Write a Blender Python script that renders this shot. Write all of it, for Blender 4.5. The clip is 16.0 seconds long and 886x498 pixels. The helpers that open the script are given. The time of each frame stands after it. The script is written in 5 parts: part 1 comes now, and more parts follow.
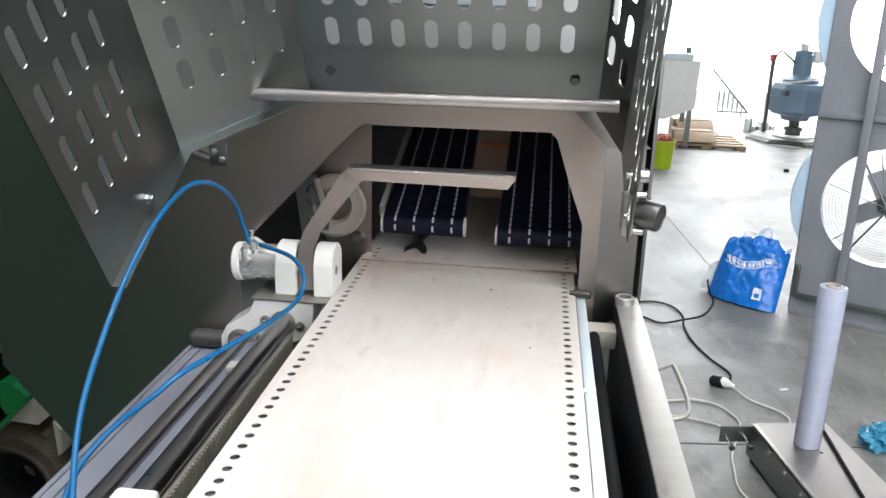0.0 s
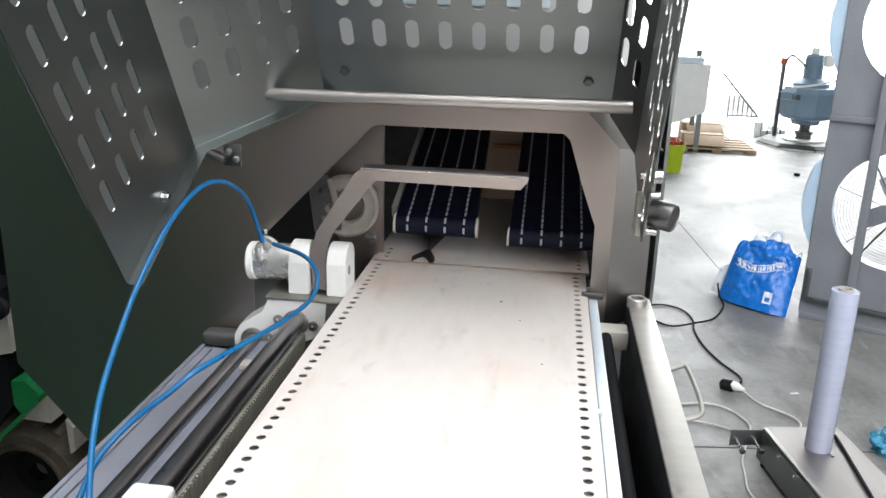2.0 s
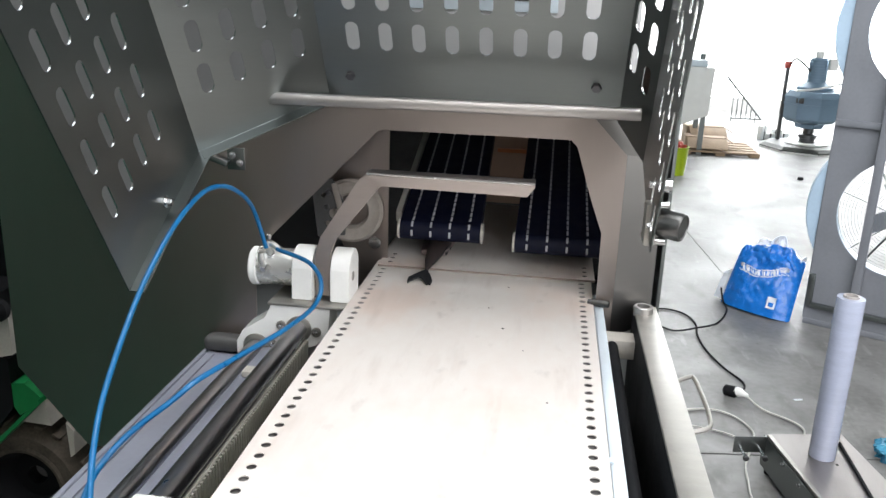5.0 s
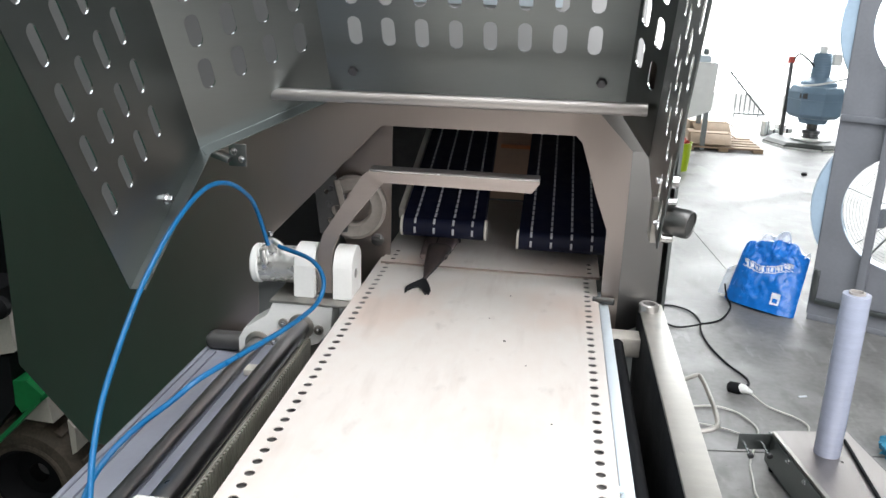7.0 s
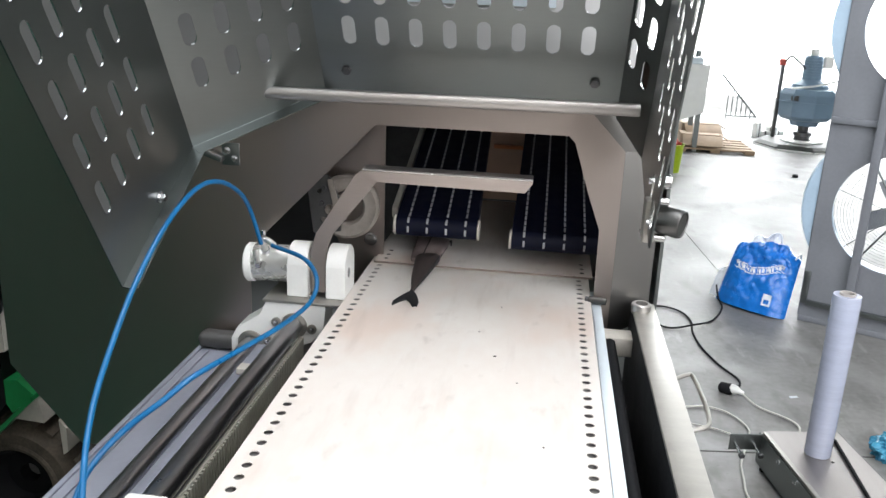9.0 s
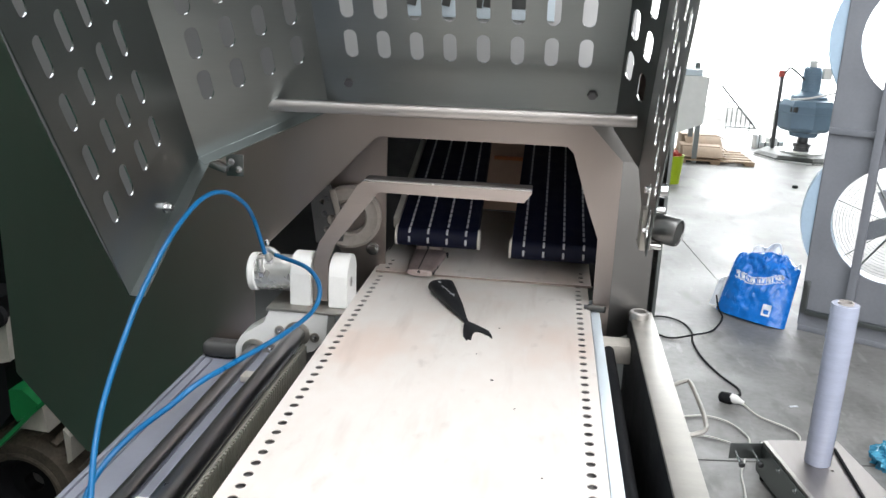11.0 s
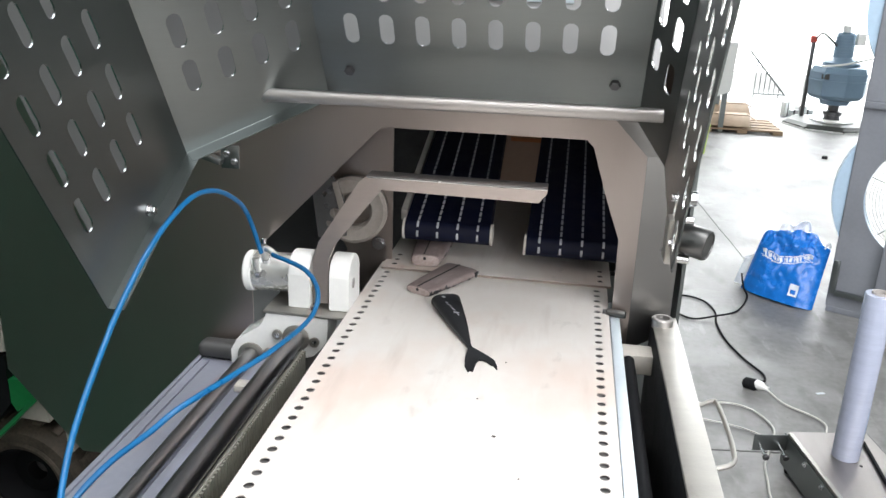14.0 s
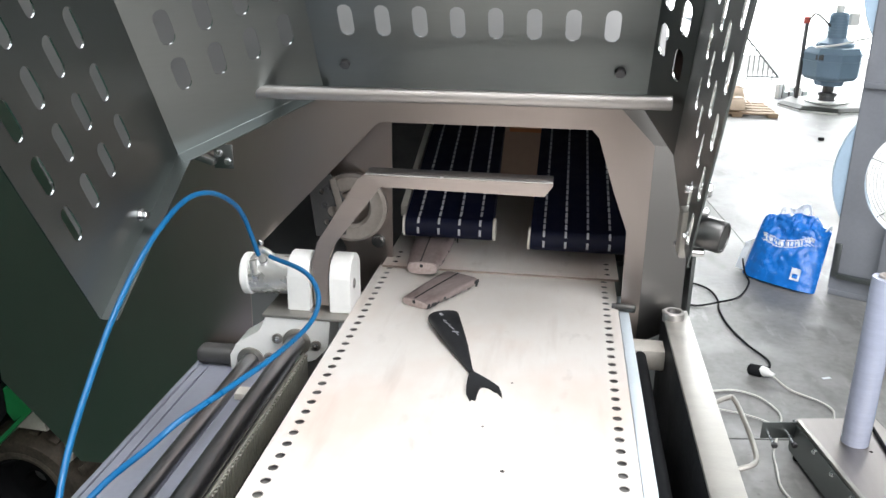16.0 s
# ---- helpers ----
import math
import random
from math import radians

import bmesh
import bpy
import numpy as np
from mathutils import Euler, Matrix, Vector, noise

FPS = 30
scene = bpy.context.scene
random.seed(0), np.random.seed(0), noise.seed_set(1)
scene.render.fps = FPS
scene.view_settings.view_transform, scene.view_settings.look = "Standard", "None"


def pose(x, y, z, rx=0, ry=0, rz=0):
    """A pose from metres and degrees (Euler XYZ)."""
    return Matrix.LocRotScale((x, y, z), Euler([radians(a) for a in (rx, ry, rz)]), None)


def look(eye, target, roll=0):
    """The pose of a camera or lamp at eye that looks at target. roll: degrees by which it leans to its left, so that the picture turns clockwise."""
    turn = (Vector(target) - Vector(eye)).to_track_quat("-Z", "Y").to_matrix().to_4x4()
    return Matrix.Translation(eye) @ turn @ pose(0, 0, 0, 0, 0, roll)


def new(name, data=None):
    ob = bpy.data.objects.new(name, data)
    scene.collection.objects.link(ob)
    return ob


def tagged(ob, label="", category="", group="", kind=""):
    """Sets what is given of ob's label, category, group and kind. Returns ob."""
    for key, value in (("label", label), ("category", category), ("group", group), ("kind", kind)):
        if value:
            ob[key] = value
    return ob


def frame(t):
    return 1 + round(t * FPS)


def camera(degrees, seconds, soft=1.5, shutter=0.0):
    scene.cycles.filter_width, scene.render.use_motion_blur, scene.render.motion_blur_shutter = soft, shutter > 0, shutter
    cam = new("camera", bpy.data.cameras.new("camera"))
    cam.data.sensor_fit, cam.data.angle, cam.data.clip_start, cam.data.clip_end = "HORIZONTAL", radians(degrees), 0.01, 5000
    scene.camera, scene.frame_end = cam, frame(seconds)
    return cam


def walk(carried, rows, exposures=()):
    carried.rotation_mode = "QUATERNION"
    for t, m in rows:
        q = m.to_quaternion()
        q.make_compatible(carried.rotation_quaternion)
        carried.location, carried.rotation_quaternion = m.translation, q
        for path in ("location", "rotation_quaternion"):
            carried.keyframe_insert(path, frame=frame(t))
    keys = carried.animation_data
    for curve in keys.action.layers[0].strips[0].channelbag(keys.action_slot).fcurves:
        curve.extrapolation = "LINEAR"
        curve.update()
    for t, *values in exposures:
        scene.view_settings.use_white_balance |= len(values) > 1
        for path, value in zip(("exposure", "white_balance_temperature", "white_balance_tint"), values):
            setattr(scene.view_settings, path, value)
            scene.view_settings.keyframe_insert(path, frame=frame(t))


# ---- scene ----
cam = camera(55.8, 16.0)
PATH = [
    (0, (0.001, -0.004, 1.534), (-0.213, 1.897, 0.948), 1.7),
    (0.5, (-0.006, 0.005, 1.534), (-0.227, 1.901, 0.936), 1.9),
    (1, (0.001, -0.004, 1.535), (-0.216, 1.896, 0.949), 1.7),
    (1.5, (-0.003, -0.015, 1.535), (-0.213, 1.89, 0.961), 1.8),
    (2, (-0.006, -0.011, 1.53), (-0.24, 1.889, 0.951), 1.8),
    (2.5, (-0.006, -0.004, 1.531), (-0.24, 1.896, 0.952), 1.7),
    (3, (-0.009, -0.003, 1.534), (-0.246, 1.894, 0.948), 1.7),
    (3.5, (-0.01, 0.005, 1.534), (-0.255, 1.898, 0.939), 1.7),
    (4, (-0.011, 0.001, 1.538), (-0.245, 1.901, 0.96), 2.2),
    (6.5, (-0.019, 0.017, 1.533), (-0.261, 1.915, 0.951), 2.1),
    (7, (-0.019, 0.019, 1.534), (-0.261, 1.915, 0.946), 2.1),
    (7.5, (-0.021, 0.011, 1.535), (-0.26, 1.909, 0.95), 2.0),
    (8, (-0.019, 0.017, 1.532), (-0.256, 1.914, 0.945), 2.0),
    (8.5, (-0.02, 0.013, 1.534), (-0.263, 1.911, 0.952), 2.0),
    (9, (-0.02, 0.016, 1.532), (-0.244, 1.915, 0.947), 2.4),
    (11.5, (-0.015, -0.01, 1.536), (-0.249, 1.898, 0.981), 2.1),
    (12, (-0.014, -0.01, 1.539), (-0.257, 1.895, 0.981), 1.9),
    (12.5, (-0.016, 0.01, 1.545), (-0.255, 1.897, 0.926), 1.5),
    (13, (-0.032, 0.051, 1.57), (-0.272, 1.934, 0.941), -0.3),
    (13.5, (-0.024, 0.092, 1.565), (-0.248, 1.974, 0.926), 1.4),
    (14, (-0.012, 0.114, 1.565), (-0.284, 1.988, 0.922), 2.2),
    (14.5, (-0.026, 0.132, 1.563), (-0.279, 2.005, 0.909), 1.4),
    (15, (-0.031, 0.136, 1.564), (-0.297, 2.006, 0.906), 0.9),
    (15.5, (-0.031, 0.15, 1.563), (-0.286, 2.021, 0.905), 1.1),
    (16, (-0.03, 0.156, 1.561), (-0.291, 2.025, 0.897), 0.8),
]
walk(cam, [(t, look(eye, target, roll)) for t, eye, target, roll in PATH],
     exposures=((0, -0.12), (12.6, -0.12), (13.6, 0.03), (16, 0.05)))

# ---- world, lights, exposure ----
world = bpy.data.worlds.new("world")
scene.world = world
world.use_nodes = True
wn = world.node_tree.nodes
sky = wn.new("ShaderNodeTexSky")
sky.sky_type, sky.sun_disc, sky.sun_elevation, sky.sun_rotation = "NISHITA", False, radians(50), radians(20)
wn["Background"].inputs["Strength"].default_value = 0.12
world.node_tree.links.new(sky.outputs[0], wn["Background"].inputs[0])


def area(name, size_x, size_y, power, m, color=(1, 1, 1)):
    data = bpy.data.lights.new(name, "AREA")
    data.shape, data.size, data.size_y, data.energy, data.color = "RECTANGLE", size_x, size_y, power, color
    ob = new(name, data)
    ob.matrix_world = m
    return ob


HALL_X0, HALL_X1, HALL_Y0, HALL_Y1, HALL_Z = -1.85, 9.0, -0.8, 13.0, 5.6
area("gate_daylight", 8.6, 4.6, 950, look((4.6, 12.8, 2.4), (4.0, 0, 0.6)), (0.93, 0.97, 1.0))
area("skylight_daylight", 2.2, 2.2, 185, look((0.1, 0.45, HALL_Z - 0.02), (0.1, 0.45, 0)), (0.985, 0.99, 1.0))
# Fill light through an unseen window, added behind the camera.
area("window_daylight", 4.0, 2.8, 250, look((2.5, HALL_Y0 - 0.02, 2.7), (2.4, 2, 2.3)), (0.99, 0.99, 1.0))
area("skylight_daylight", 1.6, 6.0, 120, look((4.4, 5.0, HALL_Z - 0.02), (4.4, 5.0, 0)), (1.0, 0.985, 0.96))
# Fill light through an unseen clerestory, added in the west wall.
area("clerestory_daylight", 6.0, 2.2, 120, look((HALL_X0 - 0.02, 2.5, 3.8), (1, 2.5, 2.2)), (0.96, 0.985, 1.0))
sun = bpy.data.lights.new("sun", "SUN")
sun.energy, sun.angle, sun.color = 4.0, radians(0.6), (1.0, 0.96, 0.9)
sun_ob = new("sun", sun)
sun_ob.matrix_world = look((6, 30, 30), (4, 8, 0))
scene.view_settings.exposure = 0.0


# ---- materials ----
def material(name, base, rough=0.5, metal=0.0, vary=0.15, scale=8.0, fine=90.0, bump=0.05, stretch=(1, 1, 1), tint=None,
             rough_vary=0.12, spread=0.0, coat=0.0, transmission=0.0, use_object=True, glow=0.0, stains=()):
    m = bpy.data.materials.new(name)
    m.use_nodes = True
    n, l = m.node_tree.nodes, m.node_tree.links
    b = n["Principled BSDF"]
    co = n.new("ShaderNodeTexCoord")
    mp = n.new("ShaderNodeMapping")
    mp.inputs["Scale"].default_value = stretch
    l.new(co.outputs["Object" if use_object else "Generated"], mp.inputs[0])
    big, small = n.new("ShaderNodeTexNoise"), n.new("ShaderNodeTexNoise")
    for t, s, d in ((big, scale, 4.0), (small, fine, 6.0)):
        t.inputs["Scale"].default_value, t.inputs["Detail"].default_value = s, d
        l.new(mp.outputs[0], t.inputs["Vector"])
    mix = n.new("ShaderNodeMix")
    mix.data_type = "RGBA"
    dark = [c * (1 - vary) for c in base]
    other = tint if tint else [min(1, c * (1 + vary)) for c in base]
    mix.inputs["A"].default_value, mix.inputs["B"].default_value = (*dark, 1), (*other, 1)
    add = n.new("ShaderNodeMath")
    add.operation = "MULTIPLY_ADD"
    add.inputs[1].default_value = 0.35
    half = n.new("ShaderNodeMath")
    half.operation = "MULTIPLY"
    half.inputs[1].default_value = 0.65
    l.new(big.outputs[0], half.inputs[0])
    l.new(small.outputs[0], add.inputs[0])
    l.new(half.outputs[0], add.inputs[2])
    ramp = n.new("ShaderNodeMapRange")
    ramp.inputs[1].default_value, ramp.inputs[2].default_value = 0.3, 0.7
    l.new(add.outputs[0], ramp.inputs[0])
    l.new(ramp.outputs[0], mix.inputs["Factor"])
    out = mix.outputs["Result"]
    for color, s_scale, s_stretch, low, high, amount in stains:
        smp, sn, sr, sm = n.new("ShaderNodeMapping"), n.new("ShaderNodeTexNoise"), n.new("ShaderNodeMapRange"), n.new("ShaderNodeMix")
        smp.inputs["Scale"].default_value = s_stretch
        smp.inputs["Location"].default_value = (s_scale * 1.7, s_scale * 0.9, low * 10)
        l.new(co.outputs["Object"], smp.inputs[0])
        sn.inputs["Scale"].default_value, sn.inputs["Detail"].default_value = s_scale, 5.0
        l.new(smp.outputs[0], sn.inputs["Vector"])
        sr.inputs[1].default_value, sr.inputs[2].default_value, sr.inputs[4].default_value = low, high, amount
        l.new(sn.outputs[0], sr.inputs[0])
        sm.data_type = "RGBA"
        l.new(sr.outputs[0], sm.inputs["Factor"])
        l.new(out, sm.inputs["A"])
        sm.inputs["B"].default_value = (*color, 1)
        out = sm.outputs["Result"]
    if spread:
        info, hsv, mr = n.new("ShaderNodeObjectInfo"), n.new("ShaderNodeHueSaturation"), n.new("ShaderNodeMapRange")
        mr.inputs[3].default_value, mr.inputs[4].default_value = 1 - spread, 1 + spread
        l.new(info.outputs["Random"], mr.inputs[0])
        l.new(mr.outputs[0], hsv.inputs["Value"])
        l.new(out, hsv.inputs["Color"])
        out = hsv.outputs[0]
    l.new(out, b.inputs["Base Color"])
    rr = n.new("ShaderNodeMapRange")
    rr.inputs[3].default_value, rr.inputs[4].default_value = max(0.02, rough - rough_vary), min(1, rough + rough_vary)
    l.new(ramp.outputs[0], rr.inputs[0])
    l.new(rr.outputs[0], b.inputs["Roughness"])
    b.inputs["Metallic"].default_value = metal
    b.inputs["Coat Weight"].default_value = coat
    b.inputs["Transmission Weight"].default_value = transmission
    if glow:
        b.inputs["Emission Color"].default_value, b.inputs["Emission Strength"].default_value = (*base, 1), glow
    if bump:
        bp = n.new("ShaderNodeBump")
        bp.inputs["Strength"].default_value, bp.inputs["Distance"].default_value = bump, 0.002
        l.new(add.outputs[0], bp.inputs["Height"])
        l.new(bp.outputs[0], b.inputs["Normal"])
    return m


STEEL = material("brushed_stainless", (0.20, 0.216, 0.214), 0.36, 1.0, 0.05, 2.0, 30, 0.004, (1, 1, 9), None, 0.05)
# Darker copy of the front plate's steel, shading its folded sides by colour.
STEEL_FOLD_SHADED = material("brushed_stainless_fold_shaded", (0.225, 0.217, 0.21), 0.36, 1.0, 0.03, 2.0, 30, 0.0, (1, 1, 9), None, 0.03)
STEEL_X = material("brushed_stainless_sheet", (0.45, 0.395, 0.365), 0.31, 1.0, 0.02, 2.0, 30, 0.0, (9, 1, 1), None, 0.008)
BAR_STEEL = material("satin_steel_tube", (0.50, 0.48, 0.465), 0.40, 1.0, 0.05, 5.0, 60, 0.01, (1, 9, 9), None, 0.04)
STAND_STEEL = material("brushed_stand_sheet", (0.36, 0.335, 0.32), 0.42, 1.0, 0.10, 5.0, 60, 0.02, (9, 1, 1), None, 0.08)
ARM_STEEL = material("satin_steel_strip", (0.53, 0.465, 0.43), 0.45, 1.0, 0.06, 6.0, 60, 0.01, (1, 9, 9), None, 0.05)
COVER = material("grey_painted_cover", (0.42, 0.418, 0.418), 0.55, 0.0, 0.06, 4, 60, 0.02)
# Darker copy of the cover paint, with shade put into its colour.
COVER_SHADED = material("shaded_grey_cover", (0.17, 0.17, 0.172), 0.55, 0.0, 0.06, 4, 60, 0.02)
# Pale warm paint for the unseen wall area that the plate reflects.
WALL_LIGHT = material("pale_reflector_paint", (0.31, 0.285, 0.262), 0.8, 0.0, 0.12, 1.2, 20, 0.05)
STEEL_WORN = material("worn_stainless", (0.42, 0.405, 0.375), 0.54, 1.0, 0.16, 9.0, 130, 0.06, (1, 6, 1),
                      stains=(((0.20, 0.19, 0.17), 16.0, (1, 0.5, 1), 0.60, 0.74, 0.7),))
# Steel tinted brown, with the cream belt's reflection put into its colour.
BELT_LIT_STEEL = material("inner_sheet_belt_reflection", (0.52, 0.36, 0.27), 0.5, 0.4, 0.12, 4.0, 60, 0.01)
SILVER = material("silver_skin", (0.34, 0.35, 0.37), 0.35, 0.0, 0.3, 60, 200, 0.1)
SKIN_BROWN = material("fish_belly_brown", (0.045, 0.035, 0.034), 0.5, 0.0, 0.35, 34, 150, 0.25, (1, 0.4, 1), (0.085, 0.066, 0.063))
# Brown-grey that paints the shadow line of the transfer gap.
GAP_SHADE = material("transfer_gap_shade", (0.24, 0.19, 0.16), 0.7, 0.0, 0.3, 20, 90, 0.05)
JOINT = material("joint_filler", (0.10, 0.098, 0.095), 0.8, 0.0, 0.2, 6, 60, 0.05)
CHROME = material("polished_steel", (0.62, 0.62, 0.63), 0.18, 1.0, 0.06, 10, 80, 0.01)
DARK_STEEL = material("dark_steel", (0.12, 0.12, 0.125), 0.4, 0.9, 0.25, 14, 120, 0.05)
DARK_CAST = material("dark_cast_metal", (0.13, 0.13, 0.128), 0.36, 1.0, 0.2, 12, 90, 0.03)
RACK = material("timing_belt", (0.30, 0.29, 0.25), 0.6, 0.0, 0.2, 12, 90, 0.05)
SHAFT = material("guide_shaft", (0.36, 0.36, 0.37), 0.32, 1.0, 0.10, 4, 40, 0.01, (1, 1, 1), None, 0.05)
# Black rubber, also used for sheets that stand in for shade in gaps.
BLACK = material("black_rubber_and_shade", (0.008, 0.0085, 0.010), 0.7, 0.0, 0.3, 12, 120, 0.05)
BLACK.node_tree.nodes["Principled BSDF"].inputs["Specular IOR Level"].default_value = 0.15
GREY_SHEET = material("grey_sheet", (0.30, 0.315, 0.375), 0.5, 0.3, 0.12, 6, 90, 0.03)
WHITE_PLASTIC = material("white_plastic", (0.80, 0.80, 0.78), 0.42, 0.0, 0.05, 14, 140, 0.03)
WARM_PLASTIC = material("aged_plastic", (0.55, 0.52, 0.47), 0.5, 0.0, 0.14, 14, 140, 0.03)
PULLEY = material("greyed_plastic", (0.27, 0.24, 0.215), 0.5, 0.0, 0.2, 14, 140, 0.03, stains=(((0.16, 0.14, 0.12), 30.0, (1, 1, 1), 0.58, 0.72, 0.6),))
RAIL_PLASTIC = material("pale_plastic", (0.62, 0.70, 0.76), 0.4, 0.0, 0.08, 14, 140, 0.03)
CLEAR_CYL = material("cylinder_barrel", (0.62, 0.62, 0.60), 0.3, 0.7, 0.15, 20, 90, 0.02)
BLUE_HOSE = material("blue_hose", (0.003, 0.115, 0.29), 0.36, 0.0, 0.12, 20, 80, 0.01)
NAVY = material("navy_belt", (0.0022, 0.0035, 0.016), 0.6, 0.0, 0.35, 30, 200, 0.08)
NAVY.node_tree.nodes["Principled BSDF"].inputs["Specular IOR Level"].default_value = 0.25
STITCH = material("belt_stitch", (0.40, 0.41, 0.43), 0.6, 0.0, 0.2, 60, 200, 0.1)
BELT = material("cream_belt", (0.70, 0.64, 0.595), 0.45, 0.0, 0.03, 3.5, 50, 0.04, (1, 0.5, 1), (0.75, 0.73, 0.70),
                stains=(((0.66, 0.50, 0.42), 4.2, (1.2, 0.8, 1), 0.50, 0.68, 0.55), ((0.42, 0.34, 0.29), 7.0, (4, 0.6, 1), 0.57, 0.78, 0.36),
                        ((0.33, 0.28, 0.25), 26.0, (1, 0.5, 1), 0.64, 0.76, 0.3), ((0.72, 0.71, 0.69), 12.0, (3, 0.5, 1), 0.58, 0.72, 0.25)))
SKIN = material("fish_skin", (0.008, 0.0085, 0.010), 0.58, 0.0, 0.5, 30, 160, 0.35, (1, 1, 1), (0.022, 0.024, 0.028))
SKIN_PALE = material("fish_flank", (0.225, 0.162, 0.155), 0.42, 0.0, 0.35, 34, 150, 0.25, (1, 0.4, 1), (0.33, 0.275, 0.265))
FLESH = material("fish_flesh", (0.36, 0.27, 0.25), 0.45, 0.0, 0.3, 50, 180, 0.2, (1, 1, 1), (0.50, 0.42, 0.39))
BAG = material("blue_bag", (0.010, 0.155, 0.56), 0.24, 0.0, 0.22, 16, 50, 0.7)
BAG_WHITE = material("white_print", (0.72, 0.75, 0.80), 0.4, 0.0, 0.08, 20, 90, 0.1)
FILM = material("stretch_film", (0.41, 0.445, 0.565), 0.2, 0.0, 0.10, 3, 60, 0.05, (1, 1, 10), None, 0.08, 0, 0.6)
CORE = material("grey_card_core", (0.42, 0.39, 0.37), 0.8, 0.0, 0.12, 20, 90, 0.05)
CARD = material("cardboard", (0.50, 0.38, 0.28), 0.8, 0.0, 0.15, 10, 80, 0.1)
WOOD = material("pallet_wood", (0.33, 0.23, 0.15), 0.8, 0.0, 0.25, 6, 60, 0.2, (1, 8, 8))
FAN_GREY = material("fan_grey_paint", (0.21, 0.22, 0.245), 0.5, 0.15, 0.12, 5, 70, 0.05)
FAN_BLUE = material("fan_shroud_paint", (0.42, 0.55, 0.68), 0.35, 0.0, 0.08, 5, 70, 0.03)
MIXER_BLUE = material("grey_blue_paint", (0.17, 0.25, 0.335), 0.5, 0.1, 0.12, 5, 60, 0.05)
LIME = material("lime_plastic", (0.36, 0.48, 0.01), 0.45, 0.0, 0.1, 8, 60, 0.03)
RED = material("red_plastic", (0.45, 0.06, 0.04), 0.5, 0.0, 0.15, 8, 60, 0.03)
GREEN = material("green_paint", (0.010, 0.19, 0.055), 0.4, 0.0, 0.2, 6, 60, 0.05)
TYRE = material("tyre_rubber", (0.055, 0.044, 0.034), 0.9, 0.0, 0.45, 14, 120, 0.4, (1, 1, 1), (0.14, 0.115, 0.09))
CORD_WHITE = material("white_cord", (0.62, 0.61, 0.57), 0.5, 0.0, 0.1, 20, 90, 0.0)
CONCRETE = material("polished_concrete", (0.17, 0.165, 0.16), 0.55, 0.0, 0.35, 2.6, 34.0, 0.08, (1, 1, 1), (0.275, 0.27, 0.265), 0.14,
                    stains=(((0.36, 0.355, 0.35), 3.1, (1, 1, 1), 0.52, 0.70, 0.55), ((0.09, 0.085, 0.08), 7.0, (1, 0.5, 1), 0.56, 0.70, 0.65), ((0.40, 0.39, 0.38), 18.0, (1, 0.3, 1), 0.62, 0.72, 0.35), ((0.07, 0.065, 0.06), 40.0, (1, 1, 1), 0.66, 0.73, 0.5)))
WALL = material("hall_wall_paint", (0.010, 0.056, 0.037), 0.7, 0.0, 0.12, 1.2, 20, 0.05)
CEILING = material("hall_ceiling", (0.10, 0.11, 0.11), 0.8, 0.0, 0.12, 1.2, 20, 0.05)
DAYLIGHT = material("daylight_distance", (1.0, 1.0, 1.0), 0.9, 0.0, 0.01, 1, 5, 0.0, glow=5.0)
CUT_EDGE = material("bright_cut_edge", (0.66, 0.67, 0.67), 0.20, 1.0, 0.06, 20, 120, 0.0, (1, 1, 1), None, 0.03)
BED = material("grey_bed_sheet", (0.20, 0.195, 0.19), 0.6, 0.0, 0.2, 20, 120, 0.02)
DULL_GREY = material("dull_grey_casting", (0.075, 0.074, 0.074), 0.55, 0.2, 0.2, 12, 90, 0.04)
BASE_GREY = material("grey_green_base", (0.04, 0.043, 0.038), 0.6, 0.0, 0.25, 5, 60, 0.05)
# Amber colour for a painted reflection of warm light.
AMBER = material("amber_strip", (0.65, 0.25, 0.10), 0.5, 0.0, 0.15, 10, 60, 0.02)


# ---- builders ----
def mesh_of(bm, name, mat, smooth=None):
    me = bpy.data.meshes.new(name)
    bmesh.ops.recalc_face_normals(bm, faces=bm.faces)
    bm.to_mesh(me)
    bm.free()
    me.materials.append(mat)
    if smooth:
        me.shade_smooth()
        me.set_sharp_from_angle(angle=radians(smooth))
    return me


def part(name, bm, mat, parent=None, label="", smooth=40):
    ob = new(name, mesh_of(bm, name, mat, smooth))
    if parent:
        ob.parent = parent
    return tagged(ob, label)


def thing(name, label, category, m=None, group="", kind=""):
    ob = new(name)
    ob.empty_display_size = 0.05
    if m:
        ob.matrix_world = m
    return tagged(ob, label, category, group, kind)


def box(x0, x1, y0, y1, z0, z1, bevel=0.0, bm=None, m=None, seg=2):
    bm = bm or bmesh.new()
    v = [bm.verts.new((x, y, z)) for x in (x0, x1) for y in (y0, y1) for z in (z0, z1)]
    fs = [bm.faces.new([v[i] for i in q]) for q in ((0, 1, 3, 2), (4, 6, 7, 5), (0, 4, 5, 1), (2, 3, 7, 6), (0, 2, 6, 4), (1, 5, 7, 3))]
    if bevel:
        es = list({e for f in fs for e in f.edges})
        r = bmesh.ops.bevel(bm, geom=es, offset=bevel, segments=seg, affect="EDGES", profile=0.5)
        v = list({w for w in v if w.is_valid} | set(r["verts"]))
    if m is not None:
        bmesh.ops.transform(bm, matrix=m, verts=v)
    return bm


